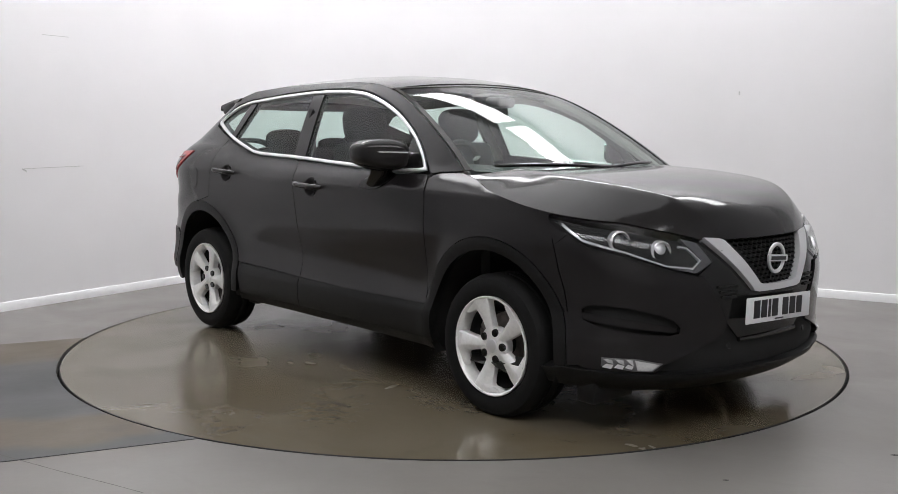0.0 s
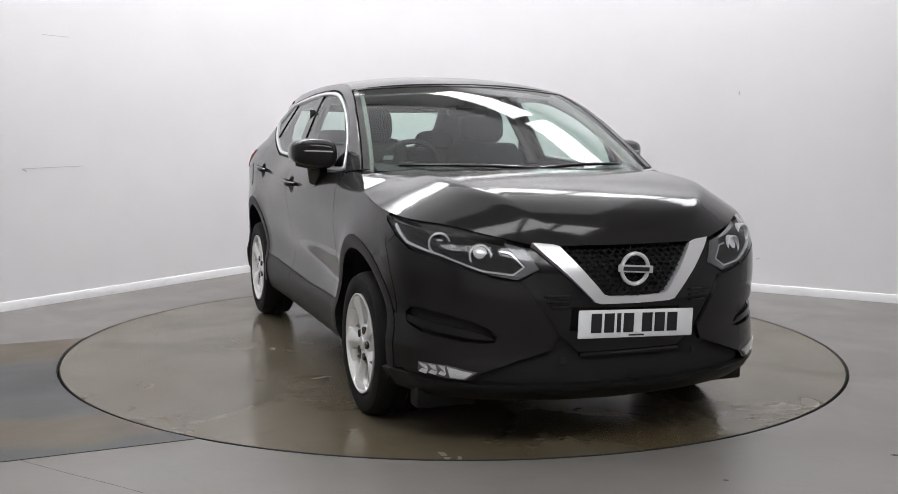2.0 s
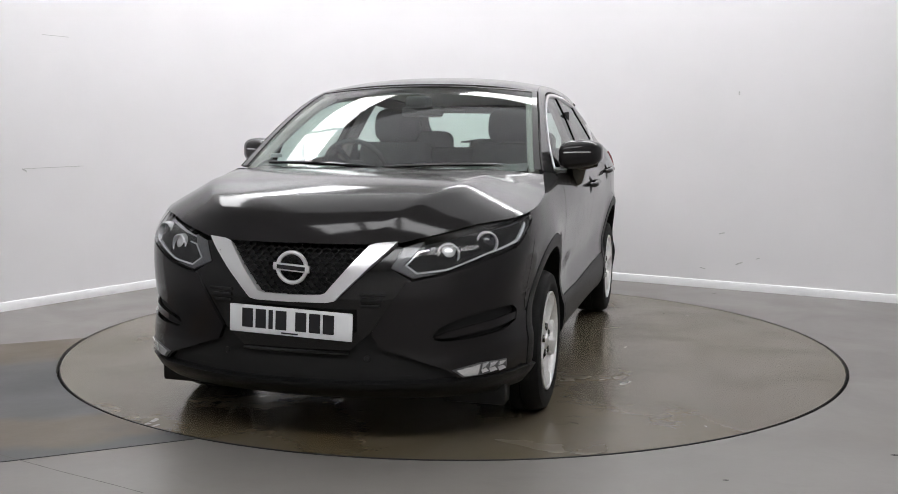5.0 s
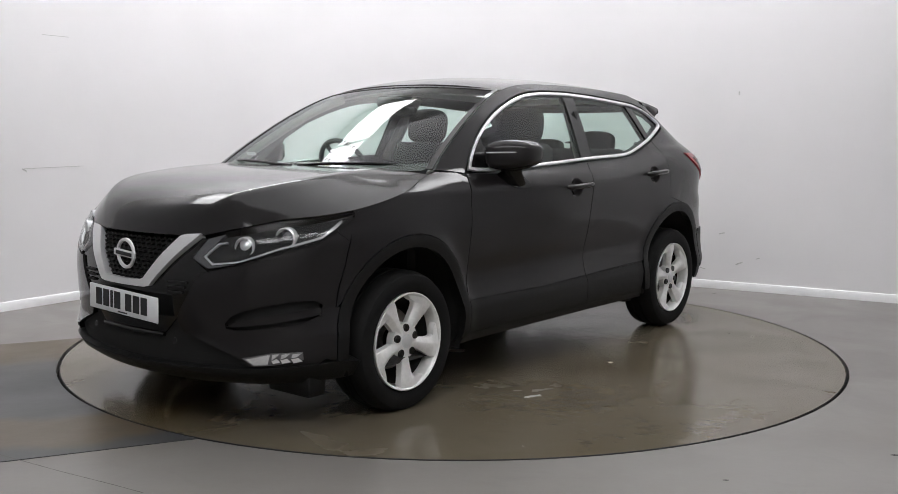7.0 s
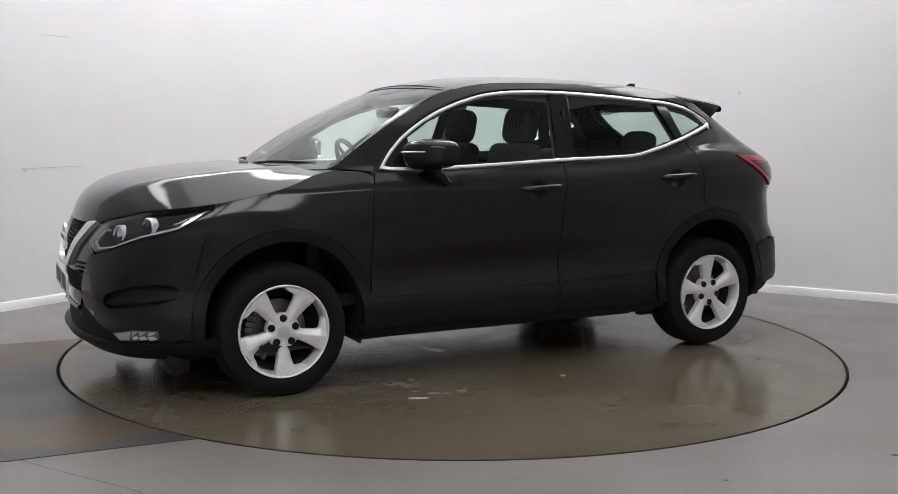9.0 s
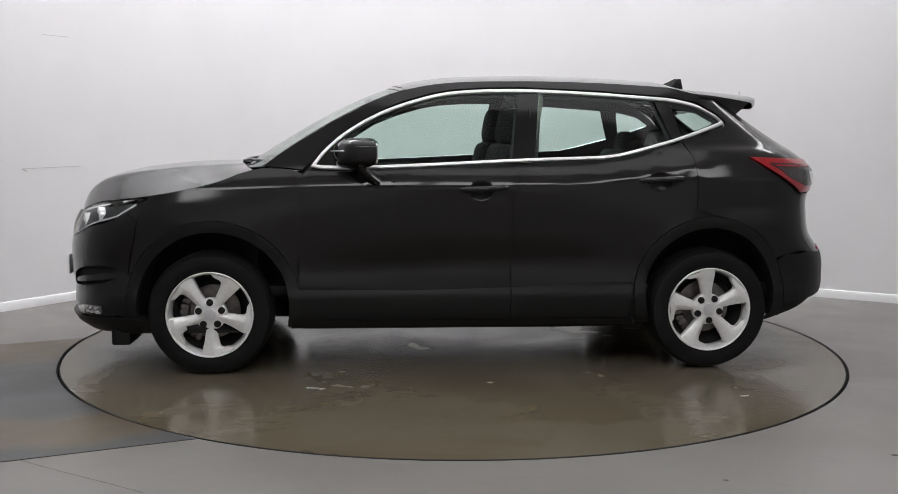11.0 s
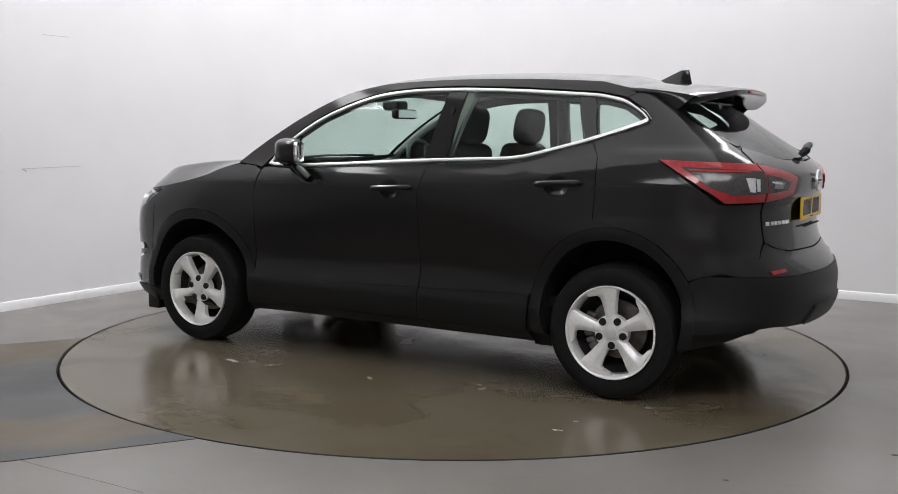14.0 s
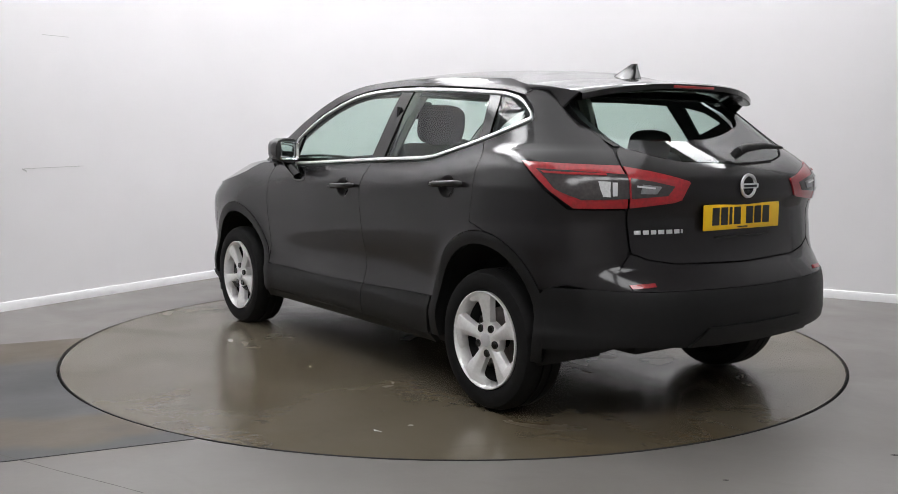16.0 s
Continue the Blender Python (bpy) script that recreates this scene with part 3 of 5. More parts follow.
def spoke_mesh():
    """One twisted blade, narrow at the hub and flaring at the rim with a stepped side. Radius along x."""
    if SPOKE:
        return SPOKE[0]
    bm = bmesh.new()
    # stations: radius, low edge, high edge, crest, face depth
    st = [(0.045, -0.030, 0.030, 0.004, -0.012), (0.08, -0.024, 0.028, 0.007, -0.010), (0.12, -0.030, 0.034, 0.009, -0.006), (0.150, -0.036, 0.040, 0.012, -0.002),
          (0.174, -0.041, 0.047, 0.015, 0.001), (0.184, -0.043, 0.058, 0.017, 0.002), (0.194, -0.045, 0.094, 0.019, 0.002), (0.2155, -0.049, 0.122, 0.021, 0.003)]
    rows = []
    for r, lo, hi, cr, d in st:
        def arcpt(z, depth):
            xx = math.sqrt(max(r * r - z * z, 0)) if r > 0.15 else r
            return bm.verts.new((xx, depth, -z))
        rows.append([arcpt(lo, d - 0.045), arcpt(lo, d - 0.012), arcpt(lo + 0.006, d - 0.006), arcpt(cr - 0.003, d), arcpt(cr + 0.003, d - 0.0005), arcpt(hi - 0.005, d - 0.014), arcpt(hi, d - 0.02), arcpt(hi, d - 0.045)])
    for a, b in zip(rows, rows[1:]):
        for i in range(7):
            bm.faces.new((a[i], a[i + 1], b[i + 1], b[i]))
        bm.faces.new((a[7], a[0], b[0], b[7]))
    bm.faces.new(rows[0][::-1])
    bm.faces.new(rows[-1])
    bmesh.ops.recalc_face_normals(bm, faces=bm.faces)
    me = flat(bm)
    SPOKE.append(me)
    return me


def car_body(car):
    hood_u = HOOD_EDGE
    # hidden dark core behind the panel gaps
    fr = arch("front", 0.004, 0.22)
    rr = arch("rear", 0.004, 0.24)
    core = [at_y(0, 0.20)] + [at_x(2.0, 0.20)] + on_skin(fr) + on_skin([(0.88, 0.23), (-0.88, 0.24)]) + on_skin(rr) + tail([(0.7, 0.37), (0, 0.37), (0, 1.12), (0.6, 1.14)]) + [(-1.45, 1.30), (-1.351, 1.26), (-1.184, 1.20), (-0.931, 1.13), (-0.794, 1.10), (0.117, 1.06), (0.806, 1.045), (0.95, 1.06)] + [(u, z - 0.02) for u, z in hood_u[::-1]] + [at_y(0, 0.79)]
    both("inner_shell", core, DARK, car, lift=-0.022, depth=0, step=0.05)
    # front wing
    top = [p for p in hood_u if p[0] < at_x(1.66, 0.92)[0]]
    wing = top + [(1.05, 1.075), (0.90, 1.070), (0.842, 1.045), (0.862, 0.92), (0.866, 0.62), (0.875, 0.44)] + on_skin(arch("front", 0.058, 0.44, 24)[::-1][:-2]) + on_skin([(1.74, 0.52), (1.70, 0.70), (1.68, 0.80), (1.63, 0.915)])
    both("front_wing", wing, PAINT, car, gap=0.002)
    # front doors and rear doors with their frames below the glass
    fd = [(0.838, 1.045), (0.862, 0.92), (0.866, 0.62), (0.868, 0.445), (0.30, 0.437), (-0.248, 0.450), (-0.250, 0.643), (-0.256, 0.912), (-0.285, 1.10), (0.117, 1.078), (0.57, 1.057), (0.82, 1.062)]
    doors = both("front_door", fd, PAINT, car, "black metallic front door", gap=0.002, holes=[cup_outline(*HANDLES[0][1:])])
    rd = [(-0.285, 1.10), (-0.256, 0.912), (-0.250, 0.643), (-0.248, 0.450), (-0.90, 0.472)] + on_skin(arch("rear", 0.058, 0.474, 30)[:17]) + [(-1.244, 0.86), (-1.249, 0.98), (-1.236, 1.15), (-1.184, 1.220), (-0.931, 1.151), (-0.794, 1.119), (-0.62, 1.111)]
    rdoors = both("rear_door", rd, PAINT, car, "black metallic rear door", gap=0.002, holes=[cup_outline(*HANDLES[1][1:])])
    # lower door cladding and sill
    both("door_cladding", [(0.868, 0.445), (0.30, 0.437), (-0.248, 0.450), (-0.248, 0.285), (0.875, 0.285)], CLADDING, doors, gap=0.002, lift=0.004)
    both("door_cladding", [(-0.248, 0.450), (-0.90, 0.472), (-0.885, 0.285), (-0.248, 0.285)], CLADDING, rdoors, gap=0.002, lift=0.004)
    both("sill", [(0.90, 0.283), (-0.90, 0.283), (-0.92, 0.245), (0.91, 0.235)], CLADDING, car, lift=0.002, depth=0.05)
    # arch surrounds
    for ax, z0, nm in (("front", 0.27, "front_arch_trim"), ("rear", 0.29, "rear_arch_trim")):
        ring = arch(ax, 0.0, z0, 28) + arch(ax, 0.056, z0, 28)[::-1]
        both(nm, on_skin(ring), CLADDING, car, lift=0.003, depth=0.05, step=0.025)
    # rear quarter
    q = [(-1.244, 0.86), (-1.249, 0.98), (-1.236, 1.15), (-1.19, 1.222)] + on_skin([(-1.345, 1.273), (-1.432, 1.302), (-1.438, 1.332), (-1.396, 1.377), (-1.296, 1.436)]) + [(-1.66, 1.455)]
    q += tail([(0.565, 1.45), (0.598, 1.38), (0.602, 1.32), (0.578, 1.24), (0.588, 1.19), (0.628, 1.126)]) + on_skin([(-1.74, 1.133), (-1.52, 1.141), (-1.62, 1.075), (-1.80, 0.945)]) + tail([(0.628, 0.945), (0.618, 0.86), (0.610, 0.775), (0.66, 0.70)]) + on_skin([(-1.80, 0.63)]) + on_skin(arch("rear", 0.058, 0.60, 30)[17:][::-1])
    both("rear_quarter_panel", q, PAINT, car, gap=0.0015)
    # pillar and roof rail strip above the glass
    rail = [(1.04, 1.085)] + SCREEN_EDGE[1:] + ROOF_EDGE[1:] + [(-1.66, 1.456)] + on_skin([(-1.296, 1.437)]) + [(x, z + 0.011) for x, z in GLASS_TOP[3:-1]] + [(0.82, 1.09), (0.845, 1.066), (0.90, 1.073)]
    both("roof_rail", rail, PAINT, car, gap=0.0)
    # hood
    E = [skin(u, z) for u, z in hood_u]
    cen = curve([0, 0.12, 0.3, 0.5, 0.75, 1.0], [2.145, 2.09, 1.97, 1.76, 1.48, 1.235])
    cez = curve([1.2, 1.48, 1.76, 1.97, 2.065, 2.115, 2.145], [1.094, 1.088, 1.062, 1.010, 0.957, 0.892, 0.820])
    ex, ey, ez = (curve(np.linspace(0, 1, len(E)), [axis_of(e, k) for e in E]) for k in range(3))
    rows = []
    CREASE = 0.70
    for i in range(41):
        a = i / 40
        p = (ex(a), ey(a), ez(a))
        xc = cen(a)
        row = []
        for k in range(-45, 46):
            s = k / 45
            q = abs(s)
            x = p[0] + (xc - p[0]) * (1 - q ** 2.2)
            # a flat middle that breaks down at the crease towards the wings
            fall = 0.02 * math.log1p(math.exp((q - CREASE) / 0.02)) / (1 - CREASE)
            w = min(1, 3 * a)
            z = p[2] + (cez(xc) - p[2]) * ((1 - w) * (1 - q ** 3.4) + w * (1 - 0.22 * q * q - 0.78 * fall))
            z += 0.004 * math.exp(-(((q - CREASE) / 0.05) ** 2)) * w
            row.append((x, s * p[1], z))
        rows.append(row)
    part("hood", loft(rows, 0.012), PAINT, car, "black metallic hood with two raised creases")
    # windscreen
    rows = []
    gx, gz = (curve(np.linspace(0, 1, len(SCREEN_EDGE)), [e[k] for e in SCREEN_EDGE]) for k in range(2))
    for i in range(25):
        a = i / 24
        e = skin(gx(a), gz(a))
        bulge, rise = 0.20 - 0.13 * a, -0.03 + 0.065 * a
        rows.append([(e.x + bulge * (1 - s * s), e.y * s * 0.985, e.z + rise * (1 - s * s)) for s in np.linspace(-1, 1, 41)])
    part("windscreen", loft(rows), GLASS, car, "green tinted windscreen")
    seal = [[r[k] for k in range(41)] for r in rows]
    for sg in (0, 1):
        strip = []
        for i, r in enumerate(seal):
            a = Vector(r[0 if sg else -1])
            b = Vector(r[1 if sg else -2])
            strip.append([tuple(a + Vector((0.002, 0, 0.003))), tuple(b * 0.75 + a * 0.25 + Vector((0.002, 0, 0.003)))])
        part("windscreen_seal", loft(strip, 0.003), GLOSS_BLACK, car)
    top = [[tuple(Vector(p) + Vector((0.002, 0, 0.003))) for p in r] for r in seal[-2:]]
    part("windscreen_seal", loft(top, 0.003), GLOSS_BLACK, car)
    # roof
    rows = []
    rx, rz = (curve(np.linspace(0, 1, len(ROOF_EDGE)), [e[k] for e in ROOF_EDGE]) for k in range(2))
    for i in range(41):
        a = i / 40
        e = skin(rx(a), rz(a))
        bulge = 0.07 * (1 - min(a * 3, 1)) - 0.05 * max(0, (a - 0.8) / 0.2)
        rise = 0.042 + 0.013 * math.sin(math.pi * a)
        rows.append([(e.x + bulge * (1 - s * s), e.y * s, e.z + rise * (1 - abs(s) ** 2.4)) for s in np.linspace(-1, 1, 41)])
    part("roof", loft(rows, 0.01), PAINT, car, "black roof")
    # side glass
    fg = [(0.775, 1.082), (0.57, 1.079), (0.117, 1.100), (-0.255, 1.121), (-0.305, 1.488), (-0.10, 1.485), (0.05, 1.473), (0.165, 1.453), (0.325, 1.405), (0.483, 1.340), (0.625, 1.250), (0.72, 1.165)]
    rg = [(-0.375, 1.124), (-0.62, 1.133), (-0.794, 1.141), (-0.931, 1.173), (-1.135, 1.229), (-1.055, 1.450), (-0.70, 1.475), (-0.415, 1.488)]
    qg = [(-1.200, 1.247)] + on_skin([(-1.345, 1.298), (-1.400, 1.320), (-1.368, 1.360), (-1.286, 1.412), (-1.20, 1.434)]) + [(-1.125, 1.446)]
    both("door_glass", fg, GLASS, doors, lift=-0.012, depth=0, step=0.05)
    both("door_glass", rg, GLASS, rdoors, lift=-0.012, depth=0, step=0.05)
    both("quarter_glass", qg, GLASS, car, lift=-0.012, depth=0, step=0.05)
    frame_in = inset(chaikin(GLASS_LOW + GLASS_TOP, 1), -0.034)
    both("inner_window_frame", frame_in, TRIM, car, lift=-0.034, depth=0, step=0.035, holes=[inset(fg, 0.012), inset(rg, 0.020), inset(qg, 0.020)])
    both("b_pillar_trim", [(-0.255, 1.118), (-0.375, 1.124), (-0.415, 1.490), (-0.305, 1.490)], GLOSS_BLACK, car, lift=-0.006, depth=0.03)
    both("c_pillar_trim", [(-1.130, 1.228), (-1.203, 1.248), (-1.128, 1.448), (-1.052, 1.452)], GLOSS_BLACK, car, lift=-0.006, depth=0.03)
    # chrome surround, an even strip round the side glass
    loop = GLASS_LOW + GLASS_TOP
    loop = chaikin(loop, 1)
    inner = inset(loop, 0.015)
    for i in (0, 1):
        part("chrome_surround", ring_strip(loop, inner, 0.004, bool(i)), CHROME, car, "polished chrome window surround")
    # tail: glass, upper and lower tailgate
    lower = [(0.620, 1.124), (0.580, 1.185), (0.540, 1.203), (0.42, 1.160), (0.31, 1.141), (0, 1.129)]
    under = [(0.620, 0.945), (0.610, 0.86), (0.600, 0.765), (0.52, 0.735), (0.40, 0.715), (0, 0.705)]
    lower = tail(lower + [(-y, z) for y, z in lower[-2::-1]] + [(-y, z) for y, z in under] + under[-2::-1])
    gate = panel("tailgate", lower, PAINT, car, "black metallic tailgate", gap=0.002)
    pane = [(0.31, 1.146), (0.42, 1.165), (0.535, 1.208), (0.568, 1.24), (0.588, 1.32), (0.556, 1.45)]
    pane = [(0, 1.134)] + pane + [(0, 1.47)] + [(-y, z) for y, z in pane[::-1]]
    part("rear_glass", patch(tail(pane), lift=-0.004, depth=0, step=0.05), GLASS, gate, "tinted rear window", smooth=False)
    # black frame between the quarter and the rear glass
    both("glass_frame", tail([(0.567, 1.46), (0.600, 1.38), (0.603, 1.32), (0.579, 1.24), (0.562, 1.206), (0.536, 1.206), (0.563, 1.24), (0.580, 1.32), (0.548, 1.45)]), GLOSS_BLACK, gate, lift=-0.002)
    # bumpers
    edge = [(0.80, 0.70), (0.66, 0.70), (0.605, 0.762), (0.52, 0.732), (0.40, 0.712), (0, 0.702)]
    foot = [(0.83, 0.640), (0.79, 0.625), (0.60, 0.612), (0, 0.606)]
    upper_r = tail(edge + [(-y, z) for y, z in edge[-2::-1]] + [(-y, z) for y, z in foot] + foot[-2::-1])
    panel("rear_bumper", upper_r, PAINT, car, gap=0.0015, depth=0.02)
    a_r = arch("rear", 0.058, 0.36, 30)[17:]
    half = on_skin([p for p in a_r if p[1] < 0.62]) + on_skin([(-1.80, 0.365), (-1.95, 0.385)]) + tail([(0.70, 0.395), (0.55, 0.382), (0.25, 0.366), (0.0, 0.364), (0.0, 0.604), (0.60, 0.610), (0.79, 0.623), (0.85, 0.62)])
    both("lower_bumper", half, CLADDING, car, lift=0.006, depth=0.03)
    panel("skid_plate", tail([(0.40, 0.376), (0.31, 0.452), (-0.31, 0.452), (-0.40, 0.376)]), CLADDING, car, lift=0.016, depth=0.014)


def axis_of(v, k):
    return (v.x, v.y, v.z)[k]


def ring_strip(outer, inner, proud, mirror):
    """A band between two loops on the skin, with rounded section."""
    bm = bmesh.new()
    n = len(outer)
    my = -1 if mirror else 1
    rows = []
    for a, b in zip(outer, inner):
        pa, pb = skin(*a), skin(*b)
        nn = skin_normal((a[0] + b[0]) / 2, (a[1] + b[1]) / 2)
        mid = (pa + pb) / 2
        sec = [pa - nn * 0.012, pa + nn * proud * 0.5, pa * 0.8 + pb * 0.2 + nn * proud, pa * 0.2 + pb * 0.8 + nn * proud, pb + nn * proud * 0.5, pb - nn * 0.012]
        rows.append([bm.verts.new((p.x, my * p.y, p.z)) for p in sec])
    for i in range(n):
        a, b = rows[i], rows[(i + 1) % n]
        for k in range(5):
            bm.faces.new((a[k], a[k + 1], b[k + 1], b[k]))
    bmesh.ops.recalc_face_normals(bm, faces=bm.faces)
    return bm


def motions(things):
    for ob, offset, z in things:
        rows = []
        for t, h in HEADING:
            m = Matrix.Rotation(radians(h), 4, "Z") @ Matrix.Translation((offset[0], offset[1], z))
            rows.append((t, m))
        walk(ob, rows)


def stand(u, z, lift, mirror=False, ahead=None):
    """A pose on the skin: local y points outwards (or ahead), z up."""
    p, n = skin(u, z), skin_normal(u, z)
    p = p + n * lift
    d = Vector(ahead) if ahead else n
    if mirror:
        p, d = Vector((p.x, -p.y, p.z)), Vector((d.x, -d.y, d.z))
    d.normalize()
    side = d.cross(Vector((0, 0, 1))).normalized()
    up = side.cross(d)
    m = Matrix((side, d, up)).transposed().to_4x4()
    m.translation = p
    return m


def placed(ob, m):
    ob.matrix_basis = m
    return ob


def front_end(car):
    # painted bumper sides, under the lamps and round to the arches
    a_f = [p for p in arch("front", 0.058, 0.30, 40) if p[0] > 1.5 and p[1] < 0.53]
    side = nose([(0.450, 0.682), (0.475, 0.680), (0.60, 0.708), (0.73, 0.759)]) + on_skin([(1.83, 0.794), (1.735, 0.845), (1.682, 0.80), (1.702, 0.70), (1.742, 0.525)])
    side += on_skin(a_f[::-1]) + on_skin([(1.80, 0.31)]) + nose([(0.82, 0.290), (0.64, 0.290), (0.60, 0.328), (0.50, 0.364), (0.345, 0.415), (0.316, 0.474), (0.381, 0.575)])
    slot = chaikin(nose([(0.825, 0.560), (0.76, 0.566), (0.59, 0.518), (0.535, 0.452), (0.60, 0.436), (0.825, 0.478)]), 1)
    both("front_bumper", side, PAINT, car, "black painted front bumper side", gap=0.0015, depth=0.03, holes=[slot])
    both("bumper_slot", nose([(0.845, 0.575), (0.56, 0.530), (0.50, 0.44), (0.845, 0.455)]), DARK, car, "black air slot", lift=-0.034, depth=0)
    both("slot_blade", nose([(0.825, 0.530), (0.70, 0.502), (0.60, 0.478), (0.545, 0.452), (0.62, 0.458), (0.70, 0.470), (0.825, 0.502)]), PAINT, car, lift=-0.004, depth=0.02)
    both("bumper_corner", on_skin([(1.60, 0.918), (1.72, 0.856), (1.735, 0.845), (1.683, 0.80), (1.656, 0.86)]), PAINT, car, depth=0.01)
    # gloss black centre with slats, lower intake and lip
    rim = [(0.43, 0.815), (0.387, 0.733), (0.470, 0.682), (0.449, 0.676), (0.380, 0.575), (0.315, 0.476), (0.22, 0.395)]
    vee_in = [(0.40, 0.818), (0.175, 0.598)]
    centre = nose(rim + [(-y, z) for y, z in rim[::-1]] + [(-y, z) for y, z in vee_in] + vee_in[::-1])
    panel("bumper_centre", centre, GLOSS_BLACK, car, "gloss black bumper centre", lift=-0.010, depth=0.015)
    mouth = [(0.22, 0.393), (0.314, 0.474), (0.343, 0.413), (0.50, 0.362), (0.60, 0.326), (0.63, 0.275)]
    low = nose(mouth + [(-y, z) for y, z in mouth[::-1]])
    panel("lower_intake", low, DARK, car, "dark lower air intake", lift=-0.05, depth=0)
    for z in (0.305, 0.335, 0.365):
        part("intake_bar", tube([skin(*at_y(y, z)) - Vector((0.03, 0, 0)) for y in np.linspace(-0.46, 0.46, 17)], 0.006, 6), CLADDING, car)
    part("lip_bar", tube([skin(*at_y(y, 0.392)) - Vector((0.008, 0, 0)) for y in np.linspace(-0.225, 0.225, 9)], 0.010, 8), GLOSS_BLACK, car)
    lip = nose([(0.86, 0.30), (0.62, 0.285), (0.3, 0.275), (0, 0.272), (-0.3, 0.275), (-0.62, 0.285), (-0.86, 0.30), (-0.86, 0.225), (-0.62, 0.215), (0, 0.205), (0.62, 0.215), (0.86, 0.225)])
    panel("front_lip", lip, CLADDING, car, "matt black front lip", lift=0.012, depth=0.05)
    for i in (0, 1):
        for k, z in enumerate((0.628, 0.606, 0.584)):
            y0, y1 = 0.375 - 0.012 * k, 0.275 + 0.002 * k
            pts = [skin(*at_y(y, z)) for y in np.linspace(y0, y1, 5)]
            part("vent_slat", tube([(p.x - 0.004, p.y * (-1 if i else 1), p.z) for p in pts], 0.006, 6), DARK, car)
    for i in (0, 1):
        fog = panel("fog_light", nose([(0.80, 0.352), (0.714, 0.350), (0.618, 0.328), (0.655, 0.296), (0.72, 0.300), (0.80, 0.318)]), BEZEL, car, "bright fog light", lift=0.004, depth=0.01, mirror=bool(i))
        panel("reflector", nose([(0.715, 0.345), (0.632, 0.326), (0.660, 0.302), (0.705, 0.305)]), FOG, fog, lift=0.009, depth=0.004, mirror=bool(i))
        for k, (ya, yb) in enumerate(((0.797, 0.776), (0.770, 0.748), (0.742, 0.722))):
            panel("reflector", nose([(ya, 0.349), (yb, 0.346), (yb - 0.004, 0.330 - 0.004 * k), (ya - 0.012, 0.334)]), FOG, fog, lift=0.010, depth=0.005, mirror=bool(i))
            panel("reflector", nose([(ya - 0.008, 0.328), (yb - 0.004, 0.325 - 0.003 * k), (yb, 0.308), (ya, 0.314)]), CHROME, fog, lift=0.007, depth=0.004, mirror=bool(i))
        placed(part("parking_sensor", lathe([(0.0001, 0.004), (0.011, 0.004), (0.013, 0.0), (0.0001, 0.0)], 16), CLADDING, car), stand(*at_y(0.30, 0.375), 0.002, bool(i)))
    # grille
    grille = panel("grille", nose([(0.40, 0.818), (0.19, 0.602), (-0.19, 0.602), (-0.40, 0.818)]), DARK, car, "black honeycomb grille", lift=-0.04, depth=0)
    cells = bmesh.new()
    for r in range(11):
        z = 0.625 + 0.018 * r
        half = 0.13 + (z - 0.626) * 0.87 + 0.02
        n = int(half / 0.034)
        for c in range(-n, n + 1):
            y = (c + 0.5 * (r % 2)) * 0.034
            if abs(y) > half - 0.005:
                continue
            for dy0, dz0, dy1, dz1 in ((-0.017, -0.004, 0, -0.012), (0, -0.012, 0.017, -0.004), (0.017, -0.004, 0.017, 0.005)):
                ya, za, yb, zb = y + dy0, z + dz0, y + dy1, z + dz1
                pa, pb = skin(*at_y(ya, za)), skin(*at_y(yb, zb))
                d = (pb - pa).normalized().cross(Vector((1, 0, 0))) * 0.0028
                q = [pa + d, pa - d, pb - d, pb + d]
                f = [cells.verts.new(v - Vector((0.012, 0, 0))) for v in q]
                b = [cells.verts.new(v - Vector((0.032, 0, 0))) for v in q]
                cells.faces.new(f)
                for j in range(4):
                    cells.faces.new((f[j], f[(j + 1) % 4], b[(j + 1) % 4], b[j]))
    bmesh.ops.recalc_face_normals(cells, faces=cells.faces)
    tagged(part("grille_mesh", cells, CLADDING, grille, smooth=False), kind="stuff")
    vee = [(0.402, 0.826), (0.178, 0.602), (0.150, 0.596), (0, 0.594), (-0.150, 0.596), (-0.178, 0.602), (-0.402, 0.826), (-0.325, 0.820), (-0.296, 0.812), (-0.142, 0.632), (-0.118, 0.624), (0, 0.621), (0.118, 0.624), (0.142, 0.632), (0.296, 0.812), (0.325, 0.820)]
    panel("grille_chrome", nose(vee), CHROME, car, "bright chrome v-shaped grille bar", lift=0.012, depth=0.035, step=0.02)
    emblem = placed(part("badge", lathe([(0.052, 0.0), (0.053, 0.008), (0.060, 0.011), (0.067, 0.008), (0.068, 0.0)], 48), CHROME, car, "round chrome badge ring with bar"), pose(2.186, 0, 0.727, 0, -4, -90))
    part("badge_bar", boxed(0, 0.009, 0, 0.156, 0.012, 0.030, 0.004), CHROME, emblem)
    part("badge_print", boxed(0, 0.0155, 0, 0.118, 0.002, 0.016), INK, emblem, smooth=False)
    plate(car, "front_plate", "white front number plate", WHITE_P, pose(2.212, 0, 0.513, 0, -2, -90))
    for i in (0, 1):
        headlight(car, bool(i))


